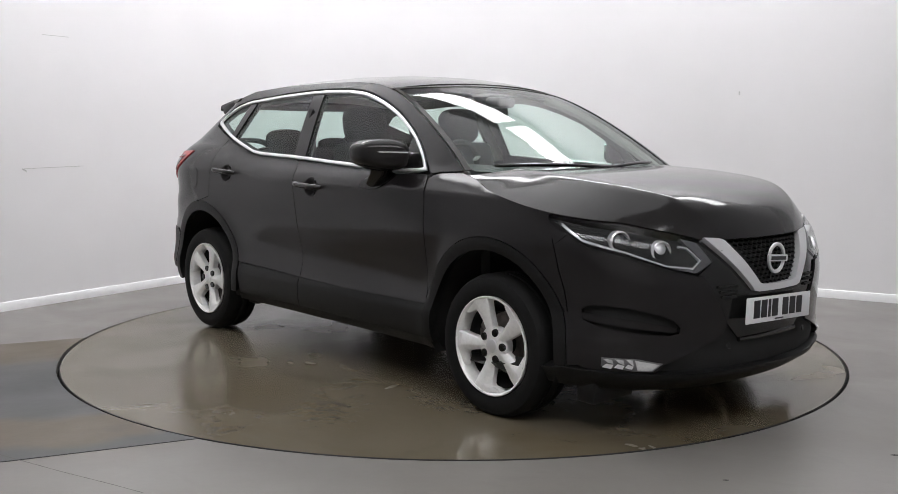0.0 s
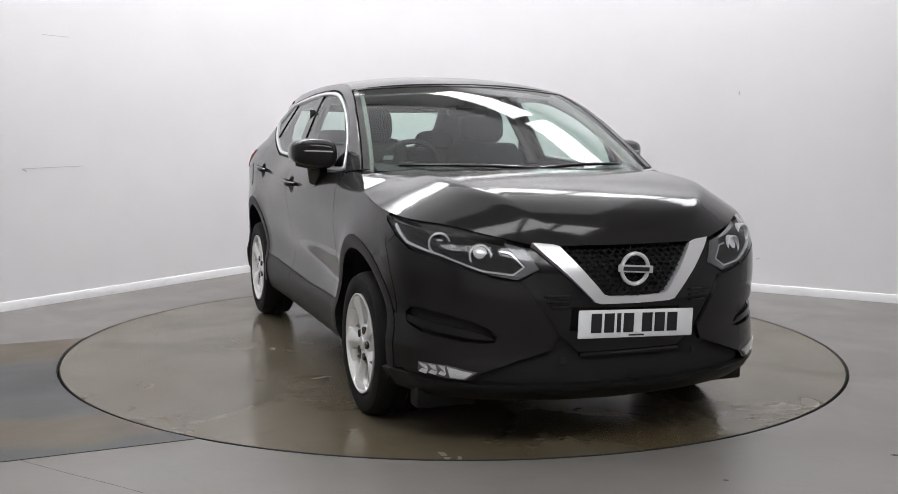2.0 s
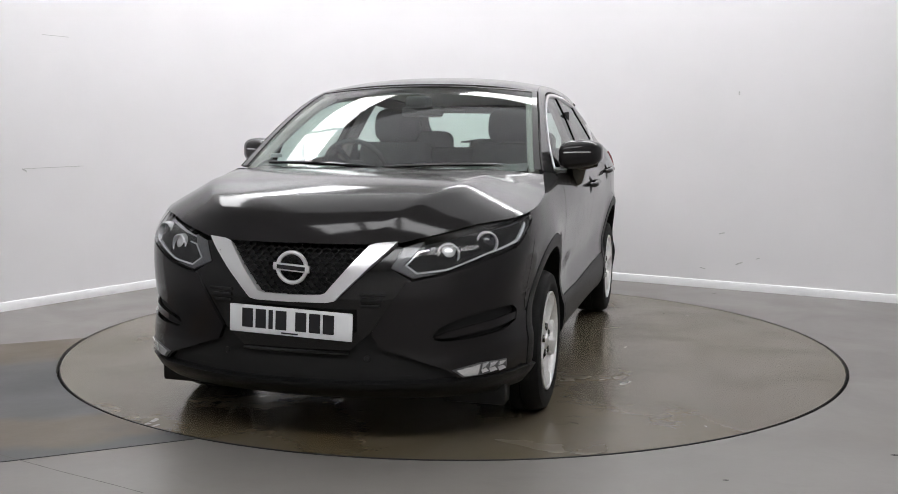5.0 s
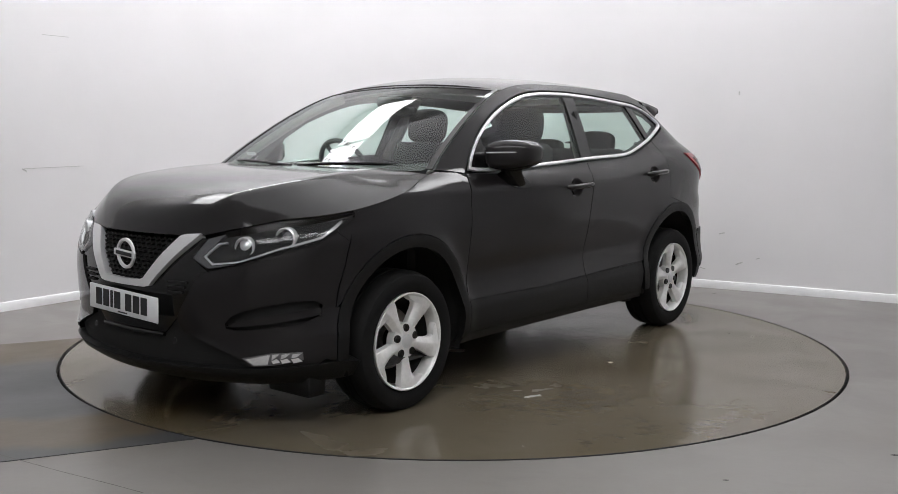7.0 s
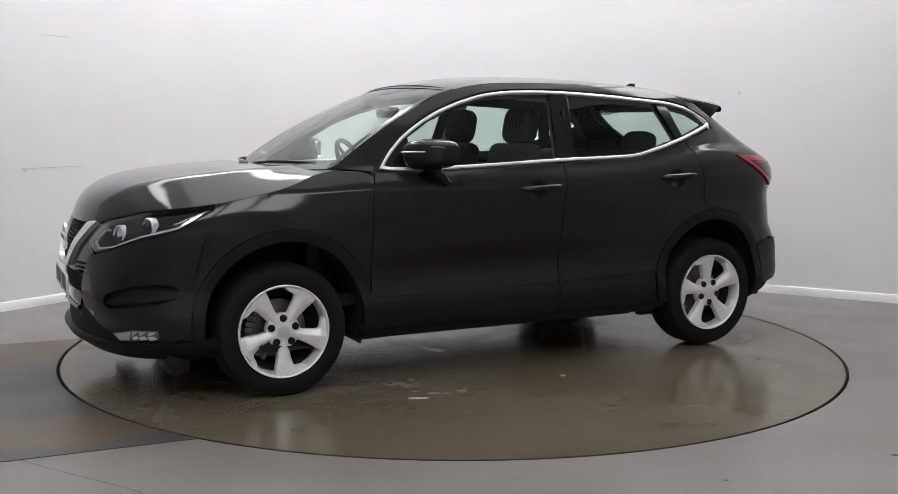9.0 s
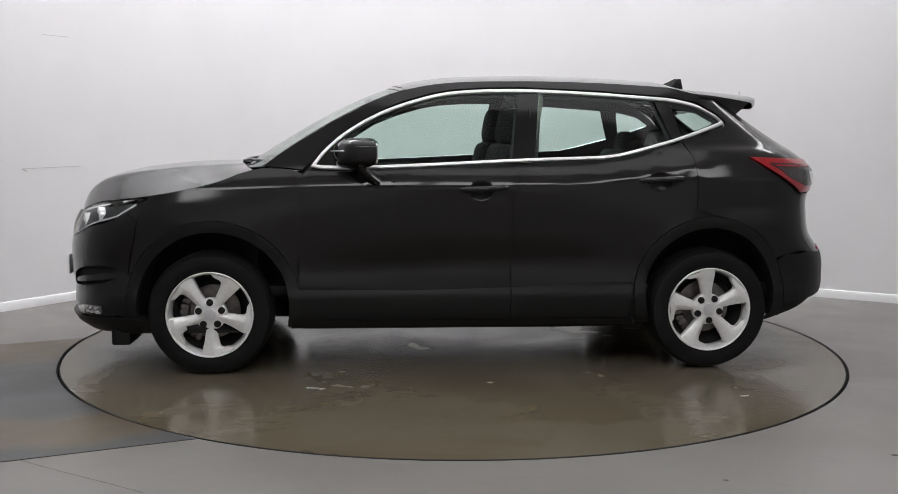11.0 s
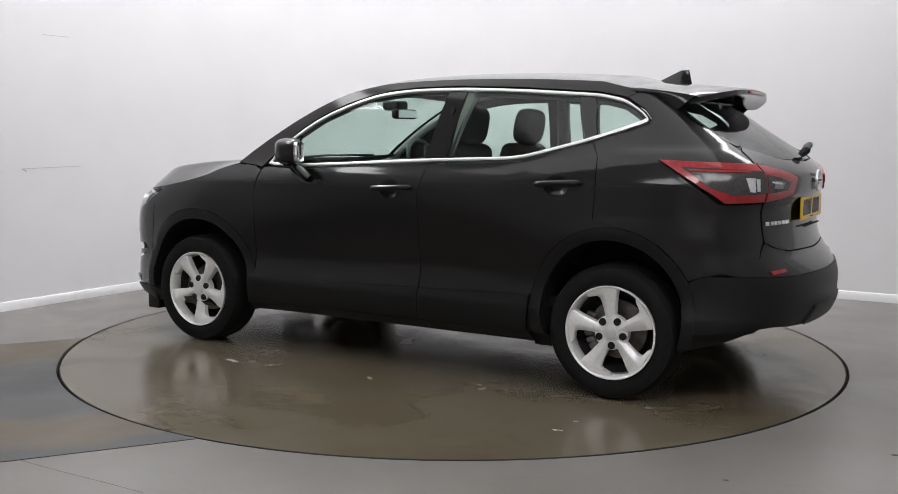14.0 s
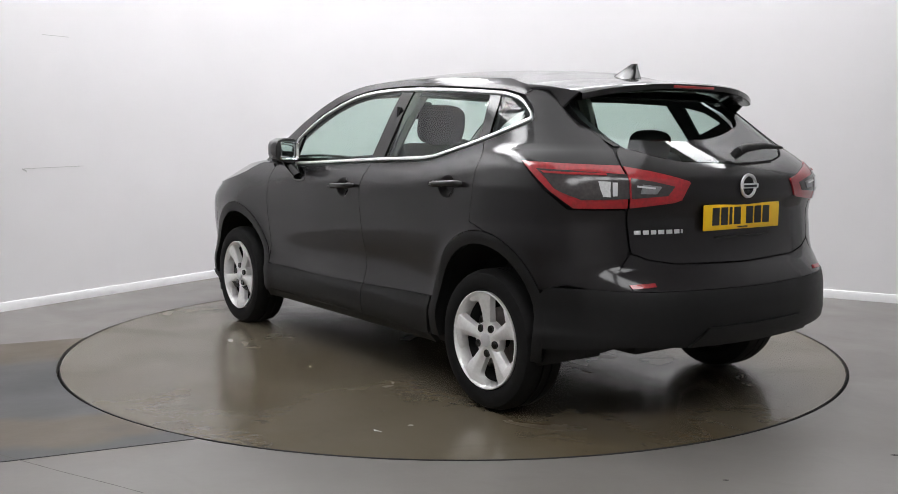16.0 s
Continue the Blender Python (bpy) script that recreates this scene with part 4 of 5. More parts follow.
def plate(car, name, label, material, m):
    p = placed(part(name, boxed(0, 0, 0, 0.52, 0.006, 0.111, 0.004), material, car, label), m)
    x = 0.205
    for k, w in enumerate((0.046, 0.044, 0.018, 0.046, 0.0, 0.046, 0.046, 0.046)):
        if w:
            part("plate_bar", boxed(x - w / 2, 0.0038, 0.004, w, 0.002, 0.076), INK, p, smooth=False)
            x -= w + 0.012
        else:
            x -= 0.026
    part("maker_line", boxed(0.0, 0.0036, -0.046, 0.07, 0.0012, 0.006), INK, p, smooth=False)


def ribbon(line, half):
    """The outline of a strip along a line, with its half width at each point."""
    left, right = [], []
    for i, (u, z) in enumerate(line):
        a, b = line[max(i - 1, 0)], line[min(i + 1, len(line) - 1)]
        n = Vector((a[1] - b[1], b[0] - a[0])).normalized() * half[i]
        left.append((u + n.x, z + n.y))
        right.append((u - n.x, z - n.y))
    return left + right[::-1]


def headlight(car, right):
    sg = -1 if right else 1
    h = panel("headlight", HEADLIGHT, LAMP_GLASS, car, "clear headlight with chrome reflectors", lift=0.0, depth=0.004, gap=0.003, mirror=right)
    panel("housing", HEADLIGHT, GREY_LAMP, h, lift=-0.045, depth=0, gap=0.001, mirror=right)
    panel("inner_bezel", nose([(0.50, 0.836), (0.432, 0.815), (0.39, 0.735), (0.475, 0.694), (0.58, 0.714), (0.49, 0.707), (0.437, 0.745), (0.485, 0.804)]), BEZEL, h, lift=-0.010, depth=0.02, mirror=right)
    # thin white running light round the lower edge and the tip
    line = nose([(0.525, 0.805), (0.487, 0.797), (0.445, 0.745), (0.49, 0.713), (0.60, 0.727), (0.735, 0.783)]) + on_skin([(1.80, 0.825), (1.735, 0.865), (1.695, 0.890)])
    panel("running_light", ribbon(line, [0.003, 0.004, 0.004, 0.004, 0.0035, 0.004, 0.006, 0.009, 0.008]), FOG, h, "white running light strip", lift=-0.012, depth=0.02, step=0.02, mirror=right)
    for y, z, r in ((0.735, 0.836, 0.042), (0.60, 0.792, 0.042)):
        u = at_y(y, z)
        ring = lathe([(r - 0.006, 0.006), (r - 0.002, 0.014), (r + 0.003, 0.010), (r + 0.003, -0.02), (r - 0.005, -0.02)], 32)
        q = placed(part("reflector_ring", ring, CHROME, h), stand(*u, -0.030, right, (0.92, 0.35, 0.0)))
        eye = lathe([(0.0001, 0.014), (0.012, 0.012), (0.022, 0.006), (r - 0.006, -0.006), (r - 0.006, -0.012), (0.0001, -0.012)], 28)
        part("projector_lens", eye, LENS if z > 0.8 else CHROME, q)
    panel("bright_panel", nose([(0.80, 0.868), (0.755, 0.880), (0.755, 0.852), (0.785, 0.838)]), FOG, h, lift=-0.03, depth=0.01, mirror=right)
    panel("turn_reflector", nose([(0.505, 0.765), (0.555, 0.782), (0.57, 0.756), (0.515, 0.742)]), AMBER, h, "amber turn reflector", lift=-0.028, depth=0.01, mirror=right)


def side_details(car):
    for i in (0, 1):
        sg = -1 if i else 1
        # black corner plate at the foot of the pillar, and the mirror
        panel("mirror_base", [(0.795, 1.082), (0.62, 1.080), (0.62, 1.248), (0.70, 1.185), (0.765, 1.115)], GLOSS_BLACK, car, lift=-0.004, depth=0.02, mirror=bool(i))
        bm = bmesh.new()
        bmesh.ops.create_uvsphere(bm, u_segments=36, v_segments=24, radius=1.0)
        for v in bm.verts:
            x, y, z = v.co
            k = 0.62
            x, y, z = (math.copysign(abs(a) ** k, a) for a in (x, y, z))
            x = max(x, -0.55)
            taper = 1.0 - 0.16 * max(0.0, y)
            v.co = (0.560 + 0.095 * x - 0.055 * y, sg * (0.915 + 0.108 * y), 1.153 + 0.076 * z * taper + 0.006 * y)
        bmesh.ops.recalc_face_normals(bm, faces=bm.faces)
        mir = part("door_mirror", bm, PAINT, car, "gloss black door mirror")
        part("mirror_glass", boxed(0, 0, 0, 0.006, 0.175, 0.108, 0.02, pose(0.507, sg * 0.915, 1.153, 0, 0, sg * 27), 3), MIRROR, mir)
        part("indicator_strip", tube([(0.664 - 0.51 * (y - 0.9) - 0.05 * max(0, (y - 0.93) / 0.09) ** 2, sg * y, 1.164 + 0.02 * (y - 0.9)) for y in np.linspace(0.84, 1.01, 9)], 0.004, 6), FOG, mir, "clear indicator strip")
        part("lower_shell", tube([(0.61, sg * 0.84, 1.092), (0.57, sg * 0.92, 1.086), (0.53, sg * 0.99, 1.096)], [0.028, 0.034, 0.02], 12, squash=0.5), GLOSS_BLACK, mir)
        arm = tube([(0.47, sg * 0.855, 1.005), (0.50, sg * 0.868, 1.03), (0.54, sg * 0.885, 1.065), (0.56, sg * 0.90, 1.10)], [0.060, 0.058, 0.055, 0.05], 14, squash=0.45)
        part("mirror_arm", arm, GLOSS_BLACK, mir)
        panel("arm_foot", chaikin([(0.62, 1.062), (0.44, 1.064), (0.34, 0.990), (0.42, 0.972), (0.52, 0.985), (0.58, 1.02)], 1), GLOSS_BLACK, car, lift=0.004, depth=0.006, mirror=bool(i))
        # handles over round hollows
        for nm, xa, xb, z in HANDLES:
            xm = (xa + xb) / 2 + 0.012

            def bowl(u, w, xm=xm, zm=z - 0.004):
                r = ((u - xm) / 0.066) ** 2 + ((w - zm) / 0.054) ** 2
                return skin(u, w) - skin_normal(u, w) * (0.026 * max(0.0, 1 - r))
            panel("handle_cup", cup_outline(xa, xb, z), PAINT, car, step=0.011, depth=0.0, mirror=bool(i), surf=bowl, normal=normal_of(bowl))
            pts, rad = [], []
            for t in np.linspace(0, 1, 15):
                x = xa + (xb - xa) * t
                b = 0.030 * min(1, 5 * t, 5 * (1 - t)) ** 0.5
                p = skin(x, z + 0.012 * t) + skin_normal(x, z) * (b + 0.004)
                pts.append((p.x, sg * p.y, p.z))
                rad.append(0.0195 if 0.05 < t < 0.95 else 0.013)
            part(nm, tube(pts, rad, 12, squash=0.8), PAINT, car, "black pull handle")
        # fuel flap on the right side only
        if i:
            panel("fuel_flap", chaikin([(-1.42, 1.05), (-1.60, 1.045), (-1.61, 0.90), (-1.43, 0.895)], 1), PAINT, car, "closed fuel flap", lift=0.003, depth=0.004, mirror=True)
        # arch liners, under-wing flaps
        for which in ("front", "rear"):
            ax, zc, r = ARCHES[which]
            rows = []
            for a in np.linspace(-0.35, math.pi + 0.35, 25):
                rr = r + 0.012
                rows.append([(ax + rr * math.cos(a), sg * y, max(zc + rr * math.sin(a), 0.2)) for y in (0.86, 0.70, 0.50)])
            bm = loft(rows)
            end = [bm.verts.new((ax + (r + 0.012) * math.cos(a), sg * 0.50, max(zc + (r + 0.012) * math.sin(a), 0.2))) for a in np.linspace(-0.3, math.pi + 0.3, 25)]
            bm.faces.new(end)
            part(which + "_arch_liner", bm, DARK, car)
        part("air_deflector", boxed(1.80, sg * 0.66, 0.19, 0.10, 0.26, 0.10, 0.012), CLADDING, car)
        part("rear_flap", boxed(-1.76, sg * 0.66, 0.325, 0.05, 0.14, 0.05, 0.01), CLADDING, car)
        part("jack_point", boxed(-0.93, sg * 0.74, 0.235, 0.10, 0.05, 0.07, 0.01), CLADDING, car)
        # pale inner pillars
        inner = [skin(x, z) for x, z in SCREEN_EDGE]
        part("inner_pillar", tube([(p.x - 0.03, sg * (p.y - 0.05), p.z - 0.03) for p in inner], 0.026, 8), PALE_TRIM, car, "pale pillar trim")
        pts = [skin(-0.31 - 0.09 * k / 6, 1.10 + 0.40 * k / 6) for k in range(7)]
        part("inner_pillar", tube([(p.x - 0.02, sg * (p.y - 0.055), p.z - 0.01) for p in pts], 0.04, 8), PALE_TRIM, car, "pale pillar trim")
        part("door_card", boxed(0.0, sg * 0.80, 0.80, 1.66, 0.03, 0.52, 0.012), TRIM, car)
    # underside
    bm = boxed(0, 0, 0.265, 1.75, 1.40, 0.13, 0.02)
    box(bm, 1.62, 0, 0.27, 0.80, 1.0, 0.12, 0.02)
    box(bm, -1.60, 0, 0.38, 0.60, 1.0, 0.14, 0.02)
    box(bm, 1.32, 0, 0.33, 0.16, 1.4, 0.10, 0.02)
    box(bm, -1.32, 0, 0.33, 0.12, 1.4, 0.10, 0.02)
    part("underbody", bm, DARK, car)
    part("cabin_floor", boxed(-0.25, 0, 0.42, 3.0, 1.5, 0.05), DARK, car, smooth=False)
    part("bulkhead", boxed(1.12, 0, 0.72, 0.06, 1.44, 0.56), DARK, car, smooth=False)
    part("boot_floor", boxed(-1.58, 0, 0.70, 0.75, 0.98, 0.5, 0.02), DARK, car)
    part("tailgate_lining", boxed(-1.93, 0, 0.90, 0.06, 1.15, 0.42, 0.02), TRIM, car)


def tail_details(car):
    for i in (0, 1):
        right = bool(i)
        outer = on_skin([(-1.525, 1.140), (-1.74, 1.132)]) + tail([(0.626, 1.124), (0.626, 0.953)]) + on_skin([(-1.82, 0.951), (-1.65, 1.066)])
        t = panel("tail_light", outer, RED, car, "red tail light with a clear centre", lift=0.007, depth=0.02, gap=0.002, mirror=right)
        panel("smoked_centre", on_skin([(-1.63, 1.108), (-1.78, 1.102)]) + tail([(0.626, 1.086), (0.626, 0.993)]) + on_skin([(-1.85, 0.988), (-1.75, 1.028)]), SMOKE, t, lift=0.0095, depth=0.003, mirror=right)
        panel("bright_lens", tail([(0.735, 1.062), (0.695, 1.060), (0.70, 1.000), (0.725, 1.002)]), FOG, t, lift=0.0125, depth=0.003, mirror=right)
        panel("light_guide", on_skin([(-1.66, 1.098), (-1.78, 1.093)]) + tail([(0.70, 1.090), (0.70, 1.082)]) + on_skin([(-1.78, 1.085), (-1.68, 1.090)]), RED, t, "bright red light guide", lift=0.0125, depth=0.003, mirror=right)
        panel("reflector_bar", tail([(0.690, 1.058), (0.672, 1.057), (0.676, 1.004), (0.692, 1.003)]), CHROME, t, lift=0.0125, depth=0.003, mirror=right)
        inner = tail([(0.620, 1.122), (0.50, 1.098), (0.350, 1.062), (0.342, 1.052), (0.385, 0.982), (0.42, 0.972), (0.620, 0.953)])
        g = panel("tail_light_inner", inner, RED, car, "red inner tail light on the tailgate", lift=0.007, depth=0.02, gap=0.002, mirror=right)
        panel("smoked_centre", tail([(0.618, 1.072), (0.52, 1.060), (0.425, 1.040), (0.46, 1.002), (0.618, 0.993)]), SMOKE, g, lift=0.0095, depth=0.003, mirror=right)
        panel("bright_lens", tail([(0.575, 1.050), (0.49, 1.040), (0.515, 1.010), (0.585, 1.012)]), GREY_LAMP, g, lift=0.0125, depth=0.003, mirror=right)
        panel("reflector_bar", tail([(0.600, 1.046), (0.520, 1.037), (0.524, 1.030), (0.600, 1.038)]), CHROME, g, lift=0.015, depth=0.003, mirror=right)
        panel("bumper_reflector", tail([(0.650, 0.640), (0.545, 0.645), (0.545, 0.630), (0.645, 0.624)]), RED, car, "red bumper reflector", lift=0.006, depth=0.008, mirror=right)
        panel("inner_rear_pillar", tail([(0.62, 1.13), (0.51, 1.185), (0.535, 1.24), (0.545, 1.32), (0.53, 1.40), (0.52, 1.47), (0.57, 1.47), (0.60, 1.30)]), TRIM, car, lift=-0.010, depth=0.01, mirror=right)
    panel("glass_header", tail([(0.56, 1.47), (0.575, 1.425), (0.3, 1.422), (0, 1.42), (-0.3, 1.422), (-0.575, 1.425), (-0.56, 1.47)]), GLOSS_BLACK, car, lift=0.001, depth=0.01)
    plate(car, "rear_plate", "yellow rear number plate", YELLOW_P, pose(-2.043, 0, 0.902, 0, 0, 90))
    rows = []
    emblem = placed(part("badge", lathe([(0.041, 0.0), (0.042, 0.007), (0.047, 0.010), (0.053, 0.007), (0.054, 0.0)], 40), CHROME, car, "round chrome badge ring with bar"), pose(-2.068, 0, 1.035, 0, 0, 90))
    part("badge_bar", boxed(0, 0.007, 0, 0.118, 0.010, 0.022, 0.003), CHROME, emblem)
    part("badge_print", boxed(0, 0.0125, 0, 0.085, 0.002, 0.010), INK, emblem, smooth=False)
    # model name as plain bars
    y = 0.590
    for k, w in enumerate((0.034, 0.030, 0.028, 0.032, 0.034, 0.030, 0.010)):
        placed(part("name_bar", boxed(0, 0.002, 0, w * 0.9, 0.005, 0.018, 0.0015), CHROME, car), stand(*at_y(y - w / 2, 0.850, False), 0.001))
        y -= w + 0.007
    part("gate_slot", boxed(-2.046, 0, 0.815, 0.012, 0.36, 0.007, 0.002), DARK, car)
    # spoiler over the rear glass, in line with the roof
    rows = []
    e = skin(*ROOF_EDGE[-1])
    for k in range(33):
        s = -1 + 2 * k / 32
        q = abs(s)
        xf, xr = e.x - 0.045 * (1 - q * q), -1.750 + 0.125 * q ** 3
        zf, zr = e.z + 0.002 + 0.042 * (1 - q ** 2.4), 1.489 - 0.052 * q ** 2.8
        row = []
        for f, dz in ((0, 0), (0.2, 0), (0.4, 0), (0.6, 0), (0.8, 0), (0.95, 0), (1.0, -0.006), (1.0, -0.030), (0.94, -0.040), (0.5, -0.06), (0.3, -0.07)):
            row.append((xf + (xr - xf) * f, s * (e.y - 0.022 * f), zf + (zr - zf) * f ** 1.3 + dz))
        rows.append(row)
    sp = part("spoiler", loft(rows), PAINT, car, "black roof spoiler")
    # its sides, running down beside the glass
    low = [skin(-1.64, 1.460)] + [skin(*p) for p in tail([(0.60, 1.452), (0.585, 1.448), (0.582, 1.43), (0.590, 1.40), (0.598, 1.372)])]
    for end, sg in ((0, -1), (-1, 1)):
        rim = rows[end][:6]
        sheet = []
        for t, d in zip(rim, low):
            top, foot = Vector(t), Vector((d.x, sg * (d.y + 0.004), d.z))
            sheet.append([tuple(top.lerp(foot, f) + Vector((0, sg * 0.006 * math.sin(math.pi * f), 0))) for f in (0, 0.2, 0.4, 0.6, 0.8, 1.0)])
        part("spoiler_side", loft(sheet, 0.012), PAINT, sp)
    part("brake_light", boxed(-1.751, 0, 1.470, 0.014, 0.27, 0.012, 0.003), RED, sp, "red high brake light")
    # aerial fin
    bm = bmesh.new()
    base = [(-1.20, 0.0), (-1.26, 0.024), (-1.36, 0.03), (-1.405, 0.022), (-1.415, 0.0), (-1.405, -0.022), (-1.36, -0.03), (-1.26, -0.024)]
    topp = [(-1.355, 0.0), (-1.365, 0.004), (-1.38, 0.006), (-1.393, 0.004), (-1.397, 0.0), (-1.393, -0.004), (-1.38, -0.006), (-1.365, -0.004)]
    lv = []
    for f in (0, 0.25, 0.6, 0.9, 1.0):
        lv.append([bm.verts.new((a[0] * (1 - f) + b[0] * f, a[1] * (1 - f) ** 1.2 + b[1] * f, 1.525 + 0.072 * f)) for a, b in zip(base, topp)])
    for a, b in zip(lv, lv[1:]):
        for k in range(8):
            bm.faces.new((a[k], a[(k + 1) % 8], b[(k + 1) % 8], b[k]))
    bm.faces.new(lv[-1])
    bmesh.ops.recalc_face_normals(bm, faces=bm.faces)
    part("aerial_fin", bm, GLOSS_BLACK, car, "black shark fin aerial")
    # wipers
    w = part("rear_wiper", tube([(-1.985, 0.005, 1.160), (-2.005, -0.01, 1.182), (-2.0, -0.06, 1.198), (-1.985, -0.20, 1.208), (-1.96, -0.38, 1.198)], [0.018, 0.022, 0.020, 0.016, 0.007], 12), CLADDING, car, "black rear wiper")
    for ya, yb, dx in ((-0.62, 0.02, 0.0), (0.05, 0.60, -0.02)):
        pts = []
        for t in np.linspace(0, 1, 11):
            y = ya + (yb - ya) * t
            pts.append((1.265 - 0.24 * (y / 0.72) ** 2 + dx - 0.02, y, 1.092 + 0.018 * (y / 0.72) ** 2 + 0.012 * math.sin(math.pi * t)))
        part("front_wiper", tube(pts, 0.008, 8), GLOSS_BLACK, car, "black wiper blade")
    # cowl under the wipers
    rows = []
    for s in np.linspace(-1, 1, 31):
        y = 0.71 * s
        rows.append([(1.275 - 0.235 * s * s, y, 1.060 + 0.018 * s * s), (1.235 - 0.235 * s * s, y, 1.072 + 0.02 * s * s), (1.17 - 0.235 * s * s, y, 1.085 + 0.03 * s * s)])
    part("cowl", loft(rows, 0.006), CLADDING, car, "black plastic cowl")


def interior(car):
    # headliner
    rows = []
    for x, z in ROOF_EDGE + [(-1.55, 1.47)]:
        e = skin(x, min(z, 1.543))
        rows.append([(e.x + 0.05 * (1 - s * s), (e.y - 0.03) * s, e.z - 0.035 + 0.03 * (1 - s * s)) for s in np.linspace(-1, 1, 13)])
    part("headliner", loft(rows, 0.008), PALE_TRIM, car, "pale fabric headliner")
    # dashboard
    prof = [(1.16, 1.02), (1.0, 1.055), (0.82, 1.055), (0.68, 1.03), (0.60, 0.97), (0.58, 0.86), (0.66, 0.70), (1.15, 0.65)]
    d = part("dashboard", prism(chaikin(prof, 1), -0.70, 0.70), TRIM, car, "charcoal dashboard")
    part("air_vent", boxed(0.60, 0.55, 0.96, 0.03, 0.14, 0.05, 0.008), GLOSS_BLACK, d)
    part("binnacle", boxed(0.66, -0.37, 1.055, 0.16, 0.34, 0.07, 0.03, None, 3), TRIM, d)
    wheel_m = pose(0.47, -0.37, 1.045, 0, -66, 0)
    ring = [(0.185 * math.cos(a), 0.185 * math.sin(a), 0) for a in np.linspace(0, 2 * math.pi, 33)[:-1]]
    sw = placed(part("steering_wheel", tube(ring, 0.015, 8, closed=True), TRIM, car, "black steering wheel"), wheel_m)
    part("wheel_hub", boxed(0, 0, 0.0, 0.13, 0.13, 0.04, 0.03, None, 3), TRIM, sw)
    for a in (90, 210, 330):
        part("wheel_spoke", boxed(0.11, 0, 0, 0.14, 0.03, 0.014, 0.005, pose(0, 0, 0, 0, 0, a)), TRIM, sw)
    # seats
    def pad(x, y, z, sx, sy, sz, tilt, bev=0.05):
        return boxed(0, 0, 0, sx, sy, sz, bev, pose(x, y, z, 0, tilt, 0), 4)
    def pebble(x, y, z, sx, sy, sz, tilt):
        bm = bmesh.new()
        bmesh.ops.create_uvsphere(bm, u_segments=24, v_segments=16, radius=1.0)
        m = pose(x, y, z, 0, tilt, 0)
        for v in bm.verts:
            c = [math.copysign(abs(a) ** 0.6, a) for a in v.co]
            v.co = m @ Vector((c[0] * sx / 2, c[1] * sy / 2, c[2] * sz / 2))
        return bm
    for sg in (1, -1):
        seat = part("front_seat", pad(-0.19, sg * 0.37, 0.90, 0.13, 0.47, 0.62, -14, 0.055), FABRIC, car, "dark fabric front seat")
        part("cushion", pad(0.10, sg * 0.37, 0.60, 0.52, 0.50, 0.15, 4), FABRIC, seat)
        part("headrest", pebble(-0.285, sg * 0.37, 1.305, 0.12, 0.29, 0.22, -10), FABRIC, seat)
        for k in (-0.06, 0.06):
            part("headrest_post", tube([(-0.262, sg * 0.37 + k, 1.18), (-0.283, sg * 0.37 + k, 1.26)], 0.007, 8), STEEL, seat)
        part("seat_belt", boxed(-0.36, sg * 0.69, 1.02, 0.006, 0.045, 0.75, 0.0, pose(0, 0, 0, 0, 0, 0)), TRIM, car, smooth=False)
    bench = part("rear_seat", pad(-1.04, 0, 0.88, 0.14, 1.26, 0.58, -16, 0.05), FABRIC, car, "dark fabric rear bench")
    part("cushion", pad(-0.74, 0, 0.62, 0.50, 1.26, 0.15, 5), FABRIC, bench)
    for y in (-0.37, 0.0, 0.37):
        part("headrest", pebble(-1.15, y, 1.195 if y else 1.165, 0.10, 0.28 if y else 0.22, 0.17 if y else 0.12, -12), FABRIC, bench)
    part("rear_pillar_lining", boxed(-1.42, 0.655, 1.16, 0.5, 0.02, 0.10), TRIM, car, smooth=False)
    # inner mirror with the camera housing, sticker
    im = part("inner_mirror", boxed(0.40, 0.0, 1.378, 0.05, 0.24, 0.062, 0.02, None, 3), GLOSS_BLACK, car, "black interior mirror")
    part("sensor_housing", boxed(0.47, 0.0, 1.43, 0.12, 0.13, 0.06, 0.02, pose(0, 0, 0), 3), TRIM, im)
    part("mirror_glass", boxed(0.373, 0.0, 1.378, 0.004, 0.21, 0.045), MIRROR, im, smooth=False)
    part("windscreen_sticker", boxed(0, 0, 0, 0.055, 0.003, 0.024, 0.0, pose(0.957, -0.632, 1.138, -40, 0, -68)), PAPER, car, "small white label", smooth=False)
    part("windscreen_sticker", boxed(0, 0, 0, 0.04, 0.003, 0.02, 0.0, pose(0.335, -0.60, 1.468, -55, 0, -75)), PALE_TRIM, car, smooth=False)


FOG = mat("clear_bright_reflector", (0.80, 0.81, 0.82), 0.18, 0.55, 1.0, 0.03, vary=0.12, scale=120)
GREY_LAMP = mat("grey_lamp_bezel", (0.26, 0.26, 0.27), 0.3, 0.5, 0.6, 0.05, vary=0.15, scale=80)
BEZEL = mat("dark_lamp_bezel", (0.09, 0.09, 0.095), 0.35, 0.2, 0.6, 0.05, vary=0.15, scale=80)
SMOKE = mat("smoked_lens", (0.05, 0.045, 0.045), 0.2, 0.0, 0.3, 0.05, vary=0.2, scale=70)
LENS = mat("projector_glass", (0.05, 0.05, 0.055), 0.05, 0.3, 1.0, 0.02, vary=0.2, scale=50)
MIRROR = mat("mirror_silver", (0.85, 0.87, 0.88), 0.02, 1.0, rvary=0.01)


